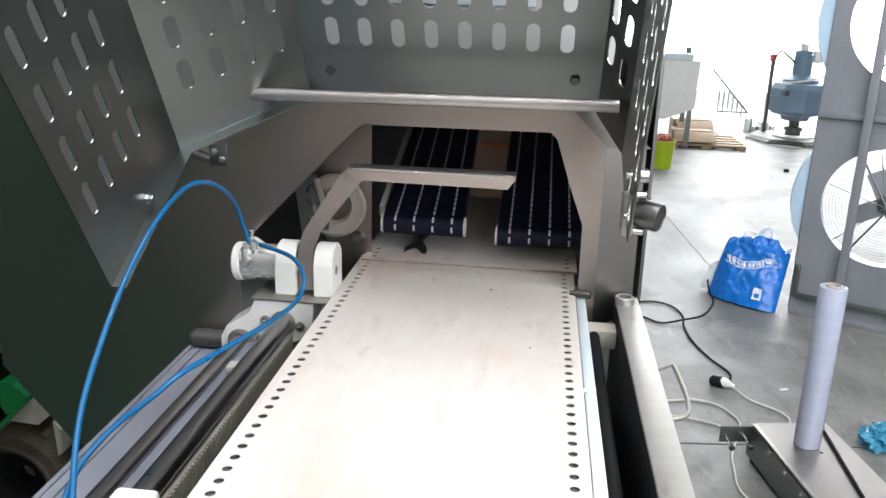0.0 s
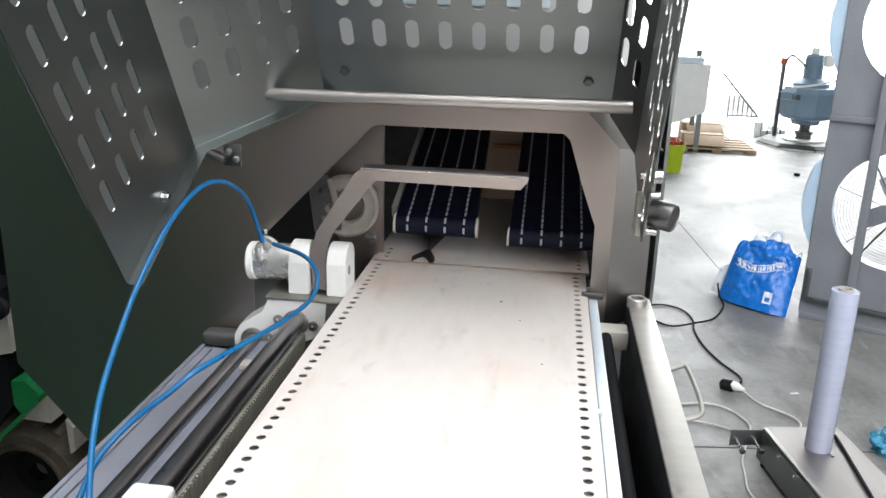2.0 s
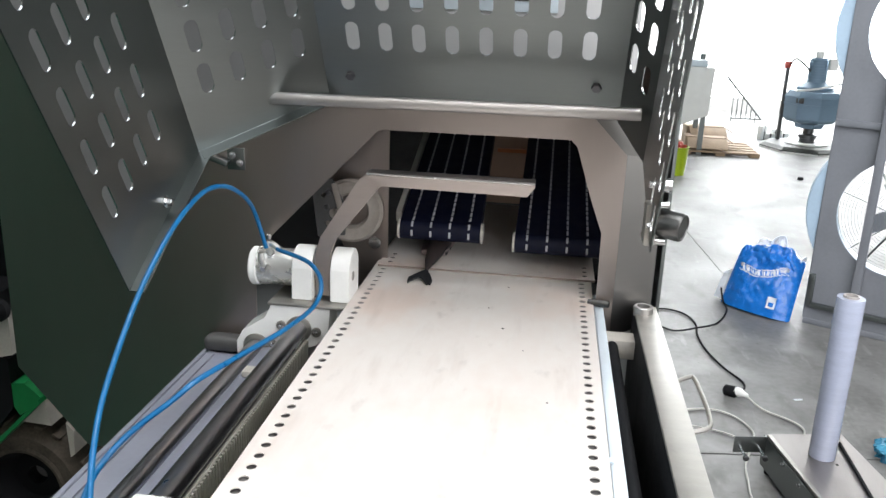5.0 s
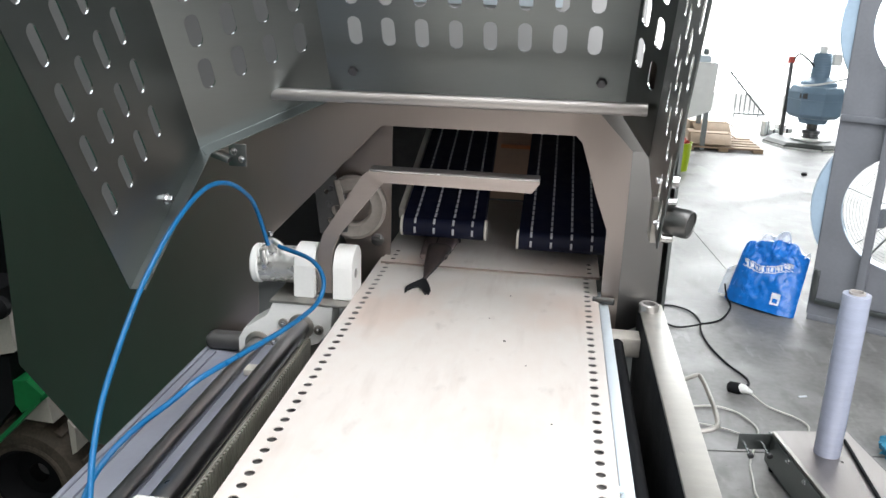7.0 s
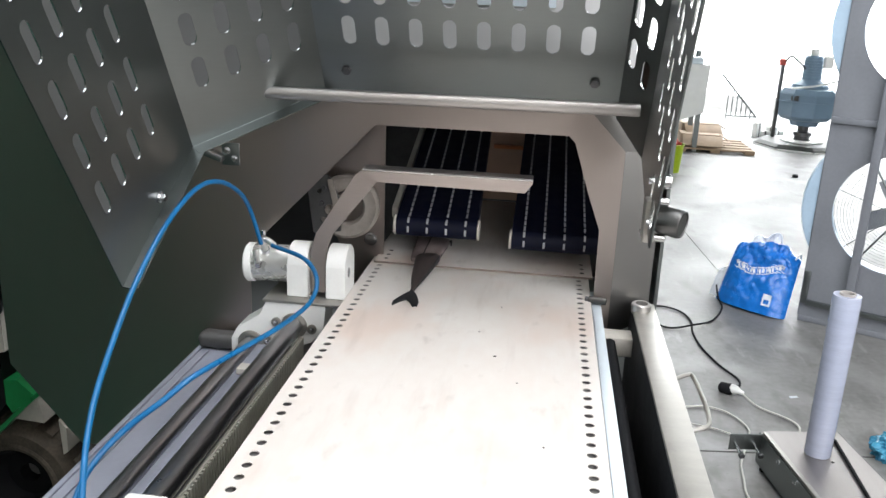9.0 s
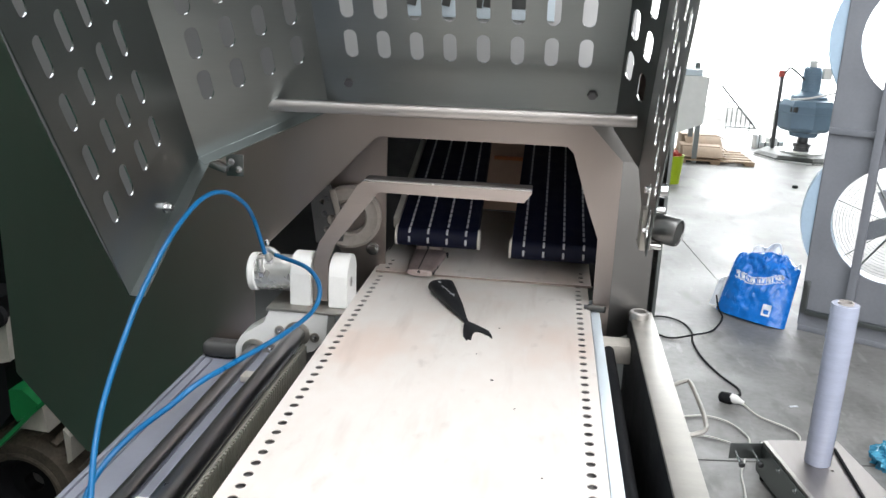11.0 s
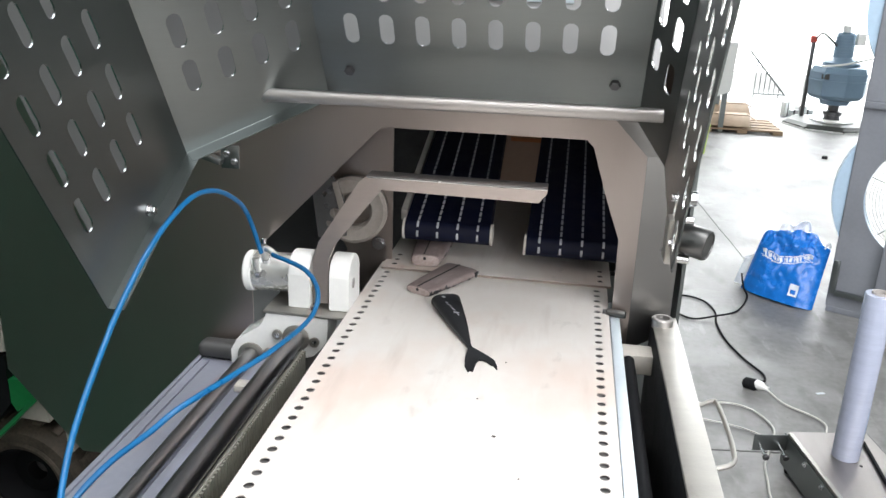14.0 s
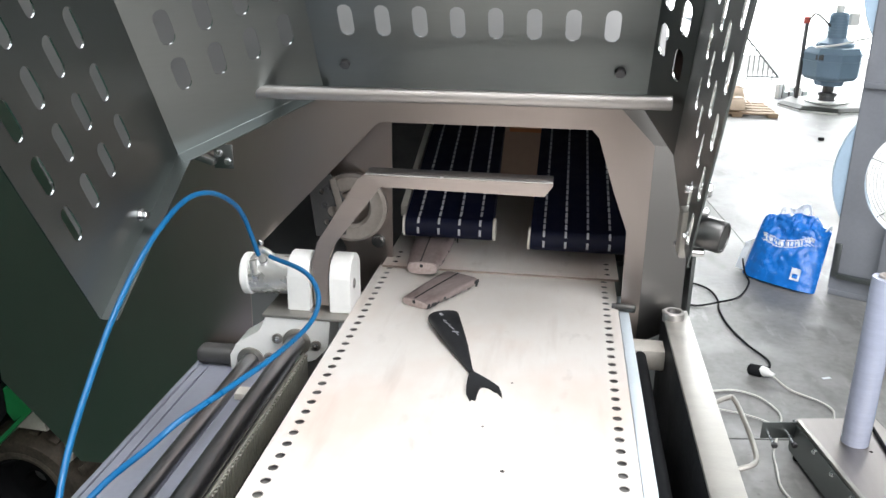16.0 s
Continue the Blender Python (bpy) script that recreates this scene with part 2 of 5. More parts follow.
def cylinder(p, q, r, r2=None, seg=24, bm=None, bevel=0.0):
    bm = bm or bmesh.new()
    p, q = Vector(p), Vector(q)
    turn = (q - p).to_track_quat("Z", "Y").to_matrix().to_4x4()
    r2 = r if r2 is None else r2
    length = (q - p).length
    prof = [(r, 0), (r2, length)] if not bevel else [(r - bevel, 0), (r, bevel), (r2, length - bevel), (r2 - bevel, length)]
    rings = []
    for rad, h in prof:
        rings.append([bm.verts.new(Matrix.Translation(p) @ turn @ Vector((rad * math.cos(2 * math.pi * k / seg), rad * math.sin(2 * math.pi * k / seg), h))) for k in range(seg)])
    for a, b in zip(rings, rings[1:]):
        for k in range(seg):
            bm.faces.new((a[k], a[(k + 1) % seg], b[(k + 1) % seg], b[k]))
    bm.faces.new(rings[0][::-1])
    bm.faces.new(rings[-1])
    return bm


def lathe(p, q, profile, seg=32, bm=None, closed=False):
    """profile: (radius, height along p to q in metres)."""
    bm = bm or bmesh.new()
    p, q = Vector(p), Vector(q)
    turn = (q - p).to_track_quat("Z", "Y").to_matrix().to_4x4()
    rings = []
    for rad, h in profile:
        rings.append([bm.verts.new(Matrix.Translation(p) @ turn @ Vector((rad * math.cos(2 * math.pi * k / seg), rad * math.sin(2 * math.pi * k / seg), h))) for k in range(seg)])
    pairs = list(zip(rings, rings[1:])) + ([(rings[-1], rings[0])] if closed else [])
    for a, b in pairs:
        for k in range(seg):
            bm.faces.new((a[k], a[(k + 1) % seg], b[(k + 1) % seg], b[k]))
    if not closed:
        bm.faces.new(rings[0][::-1])
        bm.faces.new(rings[-1])
    return bm


def smooth_path(pts, n=10):
    pts = [Vector(p) for p in pts]
    ext = [2 * pts[0] - pts[1]] + pts + [2 * pts[-1] - pts[-2]]
    out = []
    for i in range(1, len(ext) - 2):
        a, b, c, d = ext[i - 1:i + 3]
        for k in range(n):
            t = k / n
            out.append(0.5 * ((2 * b) + (c - a) * t + (2 * a - 5 * b + 4 * c - d) * t * t + (3 * b - a - 3 * c + d) * t ** 3))
    return out + [pts[-1]]


def tube(pts, r, seg=10, bm=None, n=10, curved=True):
    bm = bm or bmesh.new()
    pts = smooth_path(pts, n) if curved else [Vector(p) for p in pts]
    up, rings = Vector((0.3, 0.2, 1)).normalized(), []
    for i, p in enumerate(pts):
        d = (pts[min(i + 1, len(pts) - 1)] - pts[max(i - 1, 0)]).normalized()
        s = d.cross(up).normalized()
        up = s.cross(d).normalized()
        rings.append([bm.verts.new(p + r * (math.cos(a) * s + math.sin(a) * up)) for a in [2 * math.pi * k / seg for k in range(seg)]])
    for a, b in zip(rings, rings[1:]):
        for k in range(seg):
            bm.faces.new((a[k], a[(k + 1) % seg], b[(k + 1) % seg], b[k]))
    bm.faces.new(rings[0][::-1])
    bm.faces.new(rings[-1])
    return bm


def sheet(outer, holes, thick, m):
    """A flat plate in its own x, y with holes cut through, thick along its z, set at m."""
    bm = bmesh.new()
    edges = []
    for loop in (outer, *holes):
        vs = [bm.verts.new((x, y, 0)) for x, y in loop]
        edges += [bm.edges.new((a, b)) for a, b in zip(vs, vs[1:] + vs[:1])]
    bmesh.ops.triangle_fill(bm, use_beauty=True, use_dissolve=False, edges=edges)
    r = bmesh.ops.extrude_face_region(bm, geom=bm.faces[:])
    for v in [g for g in r["geom"] if isinstance(g, bmesh.types.BMVert)]:
        v.co.z += thick
    bmesh.ops.transform(bm, matrix=m, verts=bm.verts)
    return bm


def slot(cx, cy, w, h, n=5):
    """An upright slot with round ends."""
    r, s = w / 2, h / 2 - w / 2
    top = [(cx + r * math.cos(math.pi * k / n), cy + s + r * math.sin(math.pi * k / n)) for k in range(n + 1)]
    low = [(cx - r * math.cos(math.pi * k / n), cy - s - r * math.sin(math.pi * k / n)) for k in range(n + 1)]
    return top + low


def circle(cx, cy, r, n=12):
    return [(cx + r * math.cos(2 * math.pi * k / n), cy + r * math.sin(2 * math.pi * k / n)) for k in range(n)]


def basis(o, ax, ay):
    ax, ay = Vector(ax).normalized(), Vector(ay).normalized()
    az = ax.cross(ay)
    return Matrix(((ax.x, ay.x, az.x, o[0]), (ax.y, ay.y, az.y, o[1]), (ax.z, ay.z, az.z, o[2]), (0, 0, 0, 1)))


def bolt(p, d, r, parent, h=0.005, name="bolt", mat=CHROME):
    d = Vector(d).normalized()
    p = Vector(p)
    bm = cylinder(p, p + d * h * 0.25, r * 1.5, seg=16)
    cylinder(p + d * h * 0.25, p + d * h, r, seg=6, bm=bm, bevel=0.0006)
    return part(name, bm, mat, parent)


# ---- hall ----
floor = part("floor", sheet([(HALL_X0, HALL_Y0), (HALL_X1, HALL_Y0), (HALL_X1, 40), (HALL_X0, 40)], [], -0.2, pose(0, 0, 0)), CONCRETE)
tagged(floor, "grey polished concrete hall floor with stains", "floor", kind="structure")
for m in (pose(0.66, 2.785, 0, 0, 0, 7),):
    part("joint", box(-0.5, 7.5, -0.003, 0.003, 0.0, 0.0015, m=m), JOINT, floor)
for m in (pose(1.03, 5.4, 0, 0, 0, 5), pose(5.03, 5.4, 0, 0, 0, 5)):
    part("joint", box(-0.003, 0.003, -0.75, 6.5, 0.0, 0.0015, m=m), JOINT, floor)


# Green strip added out of view so the front plate reflects green.
part("aisle_paint", sheet([(HALL_X0 + 0.01, HALL_Y0 + 0.01), (-0.92, HALL_Y0 + 0.01), (-0.92, 1.25), (HALL_X0 + 0.01, 1.25)], [], 0.002, pose(0, 0, 0.001)), WALL, floor, "unseen dark green floor strip, added for the plate's reflection")


def wall(name, label, outer, holes, m):
    return tagged(part(name, sheet(outer, holes, 0.25, m), WALL), label, "wall", kind="structure")


wall("wall_north", "dark hall end wall with a wide open gate", [(HALL_X0, -0.19), (HALL_X1, -0.19), (HALL_X1, HALL_Z), (HALL_X0, HALL_Z)],
     [[(0.2, -0.15), (8.8, -0.15), (8.8, 4.9), (0.2, 4.9)]], basis((0, HALL_Y1 + 0.25, 0), (1, 0, 0), (0, 0, 1)))
wall_south = wall("wall_south", "dark painted hall end wall with an added wide window", [(HALL_X0, 0), (HALL_X1, 0), (HALL_X1, HALL_Z), (HALL_X0, HALL_Z)],
     [[(0.5, 1.3), (4.5, 1.3), (4.5, 4.1), (0.5, 4.1)]], basis((0, HALL_Y0, 0), (1, 0, 0), (0, 0, 1)))
# Pale area added behind the camera to brighten the plate's reflection.
part("upper_paint", sheet([(-1.60, 0.15), (HALL_X1, 0.15), (HALL_X1, HALL_Z), (HALL_X0, HALL_Z), (HALL_X0, 1.75), (-1.60, 1.75)], [[(0.5, 1.3), (4.5, 1.3), (4.5, 4.1), (0.5, 4.1)]], 0.01, basis((0, HALL_Y0 + 0.012, 0), (1, 0, 0), (0, 0, 1))), WALL_LIGHT, wall_south, "unseen pale wall area, added for the plate's warm reflection")
# West wall is made up, set close and green for the plate to reflect.
wall("wall_west", "added dark green hall side wall", [(HALL_Y0, 0), (HALL_Y1, 0), (HALL_Y1, HALL_Z), (HALL_Y0, HALL_Z)],
     [[(-0.5, 2.7), (5.5, 2.7), (5.5, 4.9), (-0.5, 4.9)]], basis((HALL_X0 - 0.25, 0, 0), (0, 1, 0), (0, 0, 1)))
wall("wall_east", "added dark green hall side wall", [(HALL_Y0, 0), (HALL_Y1, 0), (HALL_Y1, HALL_Z), (HALL_Y0, HALL_Z)], [],
     basis((HALL_X1, 0, 0), (0, 1, 0), (0, 0, 1)))
tagged(part("ceiling", sheet([(HALL_X0, HALL_Y0), (HALL_X1, HALL_Y0), (HALL_X1, HALL_Y1), (HALL_X0, HALL_Y1)],
            [[(-1.0, -0.65), (1.2, -0.65), (1.2, 1.55), (-1.0, 1.55)], [(3.6, 2.0), (5.2, 2.0), (5.2, 8.0), (3.6, 8.0)]], 0.2, pose(0, 0, HALL_Z + 0.02)), CEILING),
       "dark hall ceiling with two skylights", "ceiling", kind="structure")
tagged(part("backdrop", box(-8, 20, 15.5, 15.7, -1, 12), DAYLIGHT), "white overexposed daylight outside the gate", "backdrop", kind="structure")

# ---- conveyor ----
ZB, XR, XL, PITCH = 1.0, 0.0648, -0.3352, 0.02552
SPEED = 0.0315
BELT_Y0, BELT_Y1 = 0.35, 2.15
phase = 0.7629


def punched_strip(bm, x0, x1, cx, first, rows, r):
    """A strip of belt from x0 to x1 with one round hole in each pitch."""
    for k in range(rows):
        cy = first + k * PITCH
        ya, yb = cy - PITCH / 2, cy + PITCH / 2
        rim = [(x1, yb), (x1 + (x0 - x1) * 0.25, yb), (x1 + (x0 - x1) * 0.5, yb), (x1 + (x0 - x1) * 0.75, yb),
               (x0, yb), (x0, yb + (ya - yb) * 0.25), (x0, cy), (x0, yb + (ya - yb) * 0.75),
               (x0, ya), (x0 + (x1 - x0) * 0.25, ya), (x0 + (x1 - x0) * 0.5, ya), (x0 + (x1 - x0) * 0.75, ya),
               (x1, ya), (x1, ya + (yb - ya) * 0.25), (x1, cy), (x1, ya + (yb - ya) * 0.75)]
        for z in (ZB, ZB - 0.0014):
            o = [bm.verts.new((x, y, z)) for x, y in rim]
            c = [bm.verts.new((cx + r * math.cos(math.pi * (n + 2) / 8), cy + r * math.sin(math.pi * (n + 2) / 8), z)) for n in range(16)]
            for n in range(16):
                m = (n + 1) % 16
                bm.faces.new((o[n], o[m], c[m], c[n]))
            if z == ZB:
                upper = c
        for n in range(16):
            m = (n + 1) % 16
            bm.faces.new((upper[n], upper[m], c[m], c[n]))


ROWS = int((BELT_Y1 - BELT_Y0) / PITCH)
low_l = phase + math.ceil((BELT_Y0 - phase) / PITCH) * PITCH
low_r = 0.8373 + math.ceil((BELT_Y0 - 0.8373) / PITCH) * PITCH
conveyor_belt = thing("conveyor_belt", "cream plastic conveyor belt with punched edge holes", "conveyor belt")
bm = bmesh.new()
punched_strip(bm, -0.3565, XL + 0.02, XL, low_l, ROWS, 0.0063)
punched_strip(bm, XR - 0.02, 0.0845, XR, low_r, ROWS, 0.0063)
top = [bm.verts.new(p + (ZB,)) for p in ((XL + 0.02, BELT_Y0), (XR - 0.02, BELT_Y0), (XR - 0.02, BELT_Y1), (XL + 0.02, BELT_Y1))]
low = [bm.verts.new((v.co.x, v.co.y, ZB - 0.0014)) for v in top]
bm.faces.new(top)
bm.faces.new(low[::-1])
for x in (-0.3565, 0.0845):
    bm.faces.new([bm.verts.new(p) for p in ((x, BELT_Y0, ZB - 0.0014), (x, BELT_Y1, ZB - 0.0014), (x, BELT_Y1, ZB), (x, BELT_Y0, ZB))])
part("belt_sheet", bm, BELT, conveyor_belt, "", None)
part("edge_nick", box(0.0825, 0.0895, 1.085, 1.097, ZB - 0.0016, ZB + 0.0004), RAIL_PLASTIC, conveyor_belt, "small torn nick at the belt edge")

conveyor_bed = thing("conveyor_bed", "dark steel bed under the cream conveyor belt", "conveyor frame")
part("bed_plate", box(-0.352, 0.081, 0.2, 2.15, 0.955, 0.9945, 0.002), BED, conveyor_bed)
part("side_rail", box(0.0862, 0.1035, 0.2, 1.56, 0.95, 0.994, 0.002), RAIL_PLASTIC, conveyor_bed, "pale blue-white plastic side rail")
# Black sheet added under the conveyor to keep its gaps dark.
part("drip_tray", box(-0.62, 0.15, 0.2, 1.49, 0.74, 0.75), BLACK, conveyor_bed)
nose_holes = [circle(x + 0.007, y, 0.0055, 12) for x in (XL, XR) for y in (1.635, 1.662, 1.69)]
infeed_plate = thing("infeed_plate", "cream plastic infeed belt behind the transfer gap", "conveyor belt")
part("infeed_sheet", sheet([(-0.349, 1.612), (0.0915, 1.612), (0.0915, 2.2), (-0.349, 2.2)], nose_holes, 0.0035, pose(0, 0, ZB + 0.0015)), BELT, infeed_plate)

# Dark strip drawn as the shadow in the gap between the belts.
part("nose_lip", box(-0.349, 0.0915, 1.6104, 1.6118, ZB + 0.001, ZB + 0.0048), GAP_SHADE, infeed_plate, "thin dark strip standing in for the transfer gap's shadow")
# Black discs set in the infeed holes to stand for their shade.
for x in (XL, XR):
    for y in (1.635, 1.662, 1.69):
        part("socket", cylinder((x + 0.007, y, ZB + 0.0012), (x + 0.007, y, ZB + 0.0040), 0.0054, seg=12), BLACK, infeed_plate)

# ---- slicing machine: front plate and housing ----
machine = thing("slicing_machine", "brushed stainless fish slicing machine housing", "machine")
front = [(-1.10, 0.752), (-0.955, 0.58), (-0.572, 0.58), (-0.571, 0.90), (-0.570, 0.93), (-0.570, 1.046), (-0.328, 1.299), (0.020, 1.300), (0.032, 1.288), (0.062, 1.199),
         (0.088, 1.132), (0.090, 0.93), (0.120, 0.93), (0.120, 1.278), (0.052, 1.347), (0.052, 1.42), (-0.30, 1.44), (-0.62, 1.50), (-0.76, 2.05), (-1.10, 2.10)]
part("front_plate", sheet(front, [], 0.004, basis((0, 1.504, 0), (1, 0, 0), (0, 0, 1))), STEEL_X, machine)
# Return and chamfer are coloured dimmer than the plate face, as if shaded.
part("plate_return", sheet([(0, 0.0), (0.076, 0.03), (0.076, 0.348), (0.0, 0.348)], [], 0.004, basis((0.1190, 1.5038, 0.93), (0.93, 0.30, 0), (0, 0, 1))), STEEL_FOLD_SHADED, machine, "bent stainless side return")
part("plate_chamfer", sheet([(0, 0), (0.078, 0), (0.078, 0.0965), (0, 0.0965)], [], 0.004, basis((0.1195, 1.5042, 1.2785), (0.93, 0.03, 0), (-0.70, -0.03, 0.714))), STEEL_FOLD_SHADED, machine, "folded stainless corner return")
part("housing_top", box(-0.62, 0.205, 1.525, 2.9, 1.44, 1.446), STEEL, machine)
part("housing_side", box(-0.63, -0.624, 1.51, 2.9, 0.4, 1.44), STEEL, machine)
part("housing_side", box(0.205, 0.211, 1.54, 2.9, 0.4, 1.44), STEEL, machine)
part("housing_back", box(-0.63, 0.211, 2.9, 2.906, 0.4, 1.446), DARK_STEEL, machine)
part("inner_plate", sheet([(-0.43, 0.7), (-0.338, 0.7), (-0.338, 1.43), (-0.485, 1.43), (-0.485, 1.13), (-0.43, 1.02)], [], 0.004, basis((0, 1.66, 0), (1, 0, 0), (0, 0, 1))), STEEL_X, machine)
part("inner_back", box(-0.335, 0.2, 2.45, 2.456, 0.95, 1.43), BELT_LIT_STEEL, machine)
# Thin bar that imitates a warm reflection by its colour.
part("amber_strip", box(-0.168, -0.06, 2.43, 2.445, 1.106, 1.116), AMBER, machine, "strip coloured as a warm light's reflection inside the housing")
bolt((-0.357, 1.655, 1.10), (0, -1, 0), 0.007, machine)
bolt((-0.365, 1.655, 1.037), (0, -1, 0), 0.009, machine)
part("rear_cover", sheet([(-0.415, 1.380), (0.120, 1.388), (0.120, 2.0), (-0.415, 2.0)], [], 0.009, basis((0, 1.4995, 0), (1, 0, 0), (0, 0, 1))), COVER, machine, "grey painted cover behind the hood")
# Same cover continued behind the corner, shaded by its darker colour.
part("rear_cover", sheet([(-1.02, 1.38), (-0.912, 1.13), (-0.845, 0.985), (-0.70, 1.24), (-0.62, 1.295), (-0.44, 1.378), (-0.418, 1.380), (-0.418, 2.0), (-1.08, 2.0), (-1.08, 1.54)], [], 0.009, basis((0, 1.4995, 0), (1, 0, 0), (0, 0, 1))), COVER_SHADED, machine, "cover behind the hood corner, coloured darker as if shaded")
# stand legs
for lx in (-0.60, 0.16):
    for ly in (1.6, 2.8):
        part("leg", box(lx, lx + 0.05, ly, ly + 0.05, 0, 0.6, 0.003), STEEL, machine)

# ---- navy belts ----
def navy_belt(x0, x1, label, first, gap, drop=0.0, skew=0.0):
    t = thing("hold_down_belt", label, "belt", group="navy belts over the infeed")
    y0, z0, y1, z1, r = 1.675 - drop, 1.067 - drop, 2.42, 1.225, 0.021
    d = Vector((0, y1 - y0, z1 - z0)).normalized()
    nrm = Vector((0, -d.z, d.y))
    prof = []
    for k in range(13):
        a = math.pi * k / 12
        prof.append(Vector((0, y0, z0)) + r * (nrm * math.cos(a) - d * math.sin(a)))
    for k in range(13):
        a = math.pi * k / 12
        prof.append(Vector((0, y1, z1)) + r * (-nrm * math.cos(a) + d * math.sin(a)))
    bm = bmesh.new()
    drift = lambda y: skew * (y - y0) / (y1 - y0)
    a = [bm.verts.new((x0 + 0.004 + drift(p.y), p.y, p.z)) for p in prof]
    b = [bm.verts.new((x1 - 0.004 + drift(p.y), p.y, p.z)) for p in prof]
    for k in range(len(a)):
        j = (k + 1) % len(a)
        bm.faces.new((a[k], a[j], b[j], b[k]))
    bm.faces.new(a[::-1])
    bm.faces.new(b)
    part("belt_loop", bm, NAVY, t)
    for x, s in ((x0, 1), (x1, -1)):
        part("roller_end", cylinder((x - 0.001 * s, y0, z0), (x + 0.004 * s, y0, z0), 0.0215, seg=28, bevel=0.001), WARM_PLASTIC, t, "pale plastic roller end")
    # rows of pale stitches, over the upper run and round the roller
    bm = bmesh.new()
    run = (Vector((0, y1, z1)) - Vector((0, y0, z0))).length
    for c in range(4):
        x = x0 + first + gap * c
        s = 0.003 * c
        while s < run - 0.03:
            p = Vector((x, y0, z0)) + d * s + nrm * (r + 0.0006)
            p.x += drift(p.y)
            box(-0.0021, 0.0021, 0, 0.0165, -0.0005, 0.0007, bm=bm, m=basis(p, (1, 0, 0), d))
            s += 0.0235
        for a0, a1 in ((14, 48), (70, 104)):
            for k in range(4):
                aa = radians(a0 + (a1 - a0) * (k + 0.5) / 4)
                p = Vector((x, y0, z0)) + (r + 0.0006) * (nrm * math.cos(aa) - d * math.sin(aa))
                tg = -(nrm * math.sin(aa) + d * math.cos(aa))
                box(-0.0021, 0.0021, -0.0018, 0.0018, -0.0005, 0.0007, bm=bm, m=basis(p, (1, 0, 0), tg))
    tagged(part("stitching", bm, STITCH, t, "rows of pale woven dashes", None), kind="stuff")
    if skew:
        # pale guide strip along the outer edge of the belt
        length = run - 0.02
        guide_m = basis(Vector((x0 - 0.009, y0 + 0.05, z0)) + nrm * (r - 0.006), (1, -skew / (y1 - y0), 0), Vector((skew, y1 - y0, z1 - z0)))
        part("guide_strip", box(-0.007, 0.006, 0.0, length - 0.06, -0.014, 0.010, 0.001, m=guide_m), WARM_PLASTIC, t, "pale plastic guide strip")
    return t


navy_belt(-0.318, -0.142, "navy blue woven hold-down belt with pale dashes", 0.030, 0.0395, 0.0, -0.026)
navy_belt(-0.078, 0.106, "wide navy blue hold-down belt with pale dashes", 0.029, 0.0405, 0.010)

# ---- white hand wheel on the inner plate ----
wheel = thing("pulley", "off-white plastic ring pulley with grey flange plate", "pulley")
part("ring", lathe((-0.412, 1.652, 1.108), (-0.405, 1.55, 1.112), [(0.033, 0), (0.063, 0), (0.066, 0.004), (0.066, 0.022), (0.060, 0.027), (0.050, 0.024), (0.038, 0.027), (0.033, 0.022)], 36, None, True), PULLEY, wheel)
part("flange_plate", sheet([(-0.045, -0.055), (0.012, -0.055), (0.022, 0.0), (0.0, 0.062), (-0.045, 0.062)], [circle(-0.02, -0.03, 0.007), circle(-0.022, 0.03, 0.005), circle(-0.005, -0.01, 0.012)], 0.005, basis((-0.437, 1.615, 1.115), (1, 0, 0.12), (-0.12, 0, 1))), DULL_GREY, wheel, "dull grey flange plate")
part("clamp_bar", box(-0.006, 0.006, -0.035, 0.035, 0, 0.006, 0.001, m=basis((-0.432, 1.612, 1.135), (1, 0, 0.25), (-0.25, 0, 1))), PULLEY, wheel)
for bx, bz in ((-0.457, 1.118), (-0.443, 1.085), (-0.452, 1.15)):
    bolt((bx, 1.611, bz), (0, -1, 0), 0.005, wheel, mat=DARK_STEEL)

# ---- perforated hood, tipped forward ----
A = radians(31)
U, V = Vector((0, math.cos(A), math.sin(A))), Vector((0, -math.sin(A), math.cos(A)))
hood = thing("perforated_hood", "brushed stainless perforated safety hood, tipped open", "guard")


def hp(x, u, v):
    return Vector((x, 0, 0)) + U * u + V * v


def hood_panel(name, a, b, v0, v1, slots, label="", mat=STEEL, v0b=None):
    """A panel from plan point a to plan point b (x, u), rising from v0 to v1."""
    pa, pb = hp(a[0], a[1], 0), hp(b[0], b[1], 0)
    w = (pb - pa).length
    low = v0 if v0b is None else v0b
    panel = part(name, sheet([(0, v0), (w, low), (w, v1), (0, v1)], slots, 0.0022, basis(pa, pb - pa, V)), mat, hood, label)
    panel.data.materials.append(CUT_EDGE)
    face = (pb - pa).normalized().cross(V)
    for poly in panel.data.polygons:
        poly.material_index = 1 if abs(poly.normal.dot(face)) < 0.5 and poly.area < 0.0002 else 0
    return panel


SV, SH, SW, ROW0, TOP = 0.0755, 0.054, 0.022, 0.536, 1.0
rows_v = [ROW0 + SV * i for i in range(4)]
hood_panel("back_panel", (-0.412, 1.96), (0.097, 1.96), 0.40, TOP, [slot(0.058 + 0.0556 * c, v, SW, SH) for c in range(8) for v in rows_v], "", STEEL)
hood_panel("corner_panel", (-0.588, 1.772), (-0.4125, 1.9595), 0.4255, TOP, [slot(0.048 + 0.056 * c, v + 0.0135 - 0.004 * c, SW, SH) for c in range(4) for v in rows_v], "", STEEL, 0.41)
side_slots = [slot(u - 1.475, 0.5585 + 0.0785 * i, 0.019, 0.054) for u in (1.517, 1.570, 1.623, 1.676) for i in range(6)]
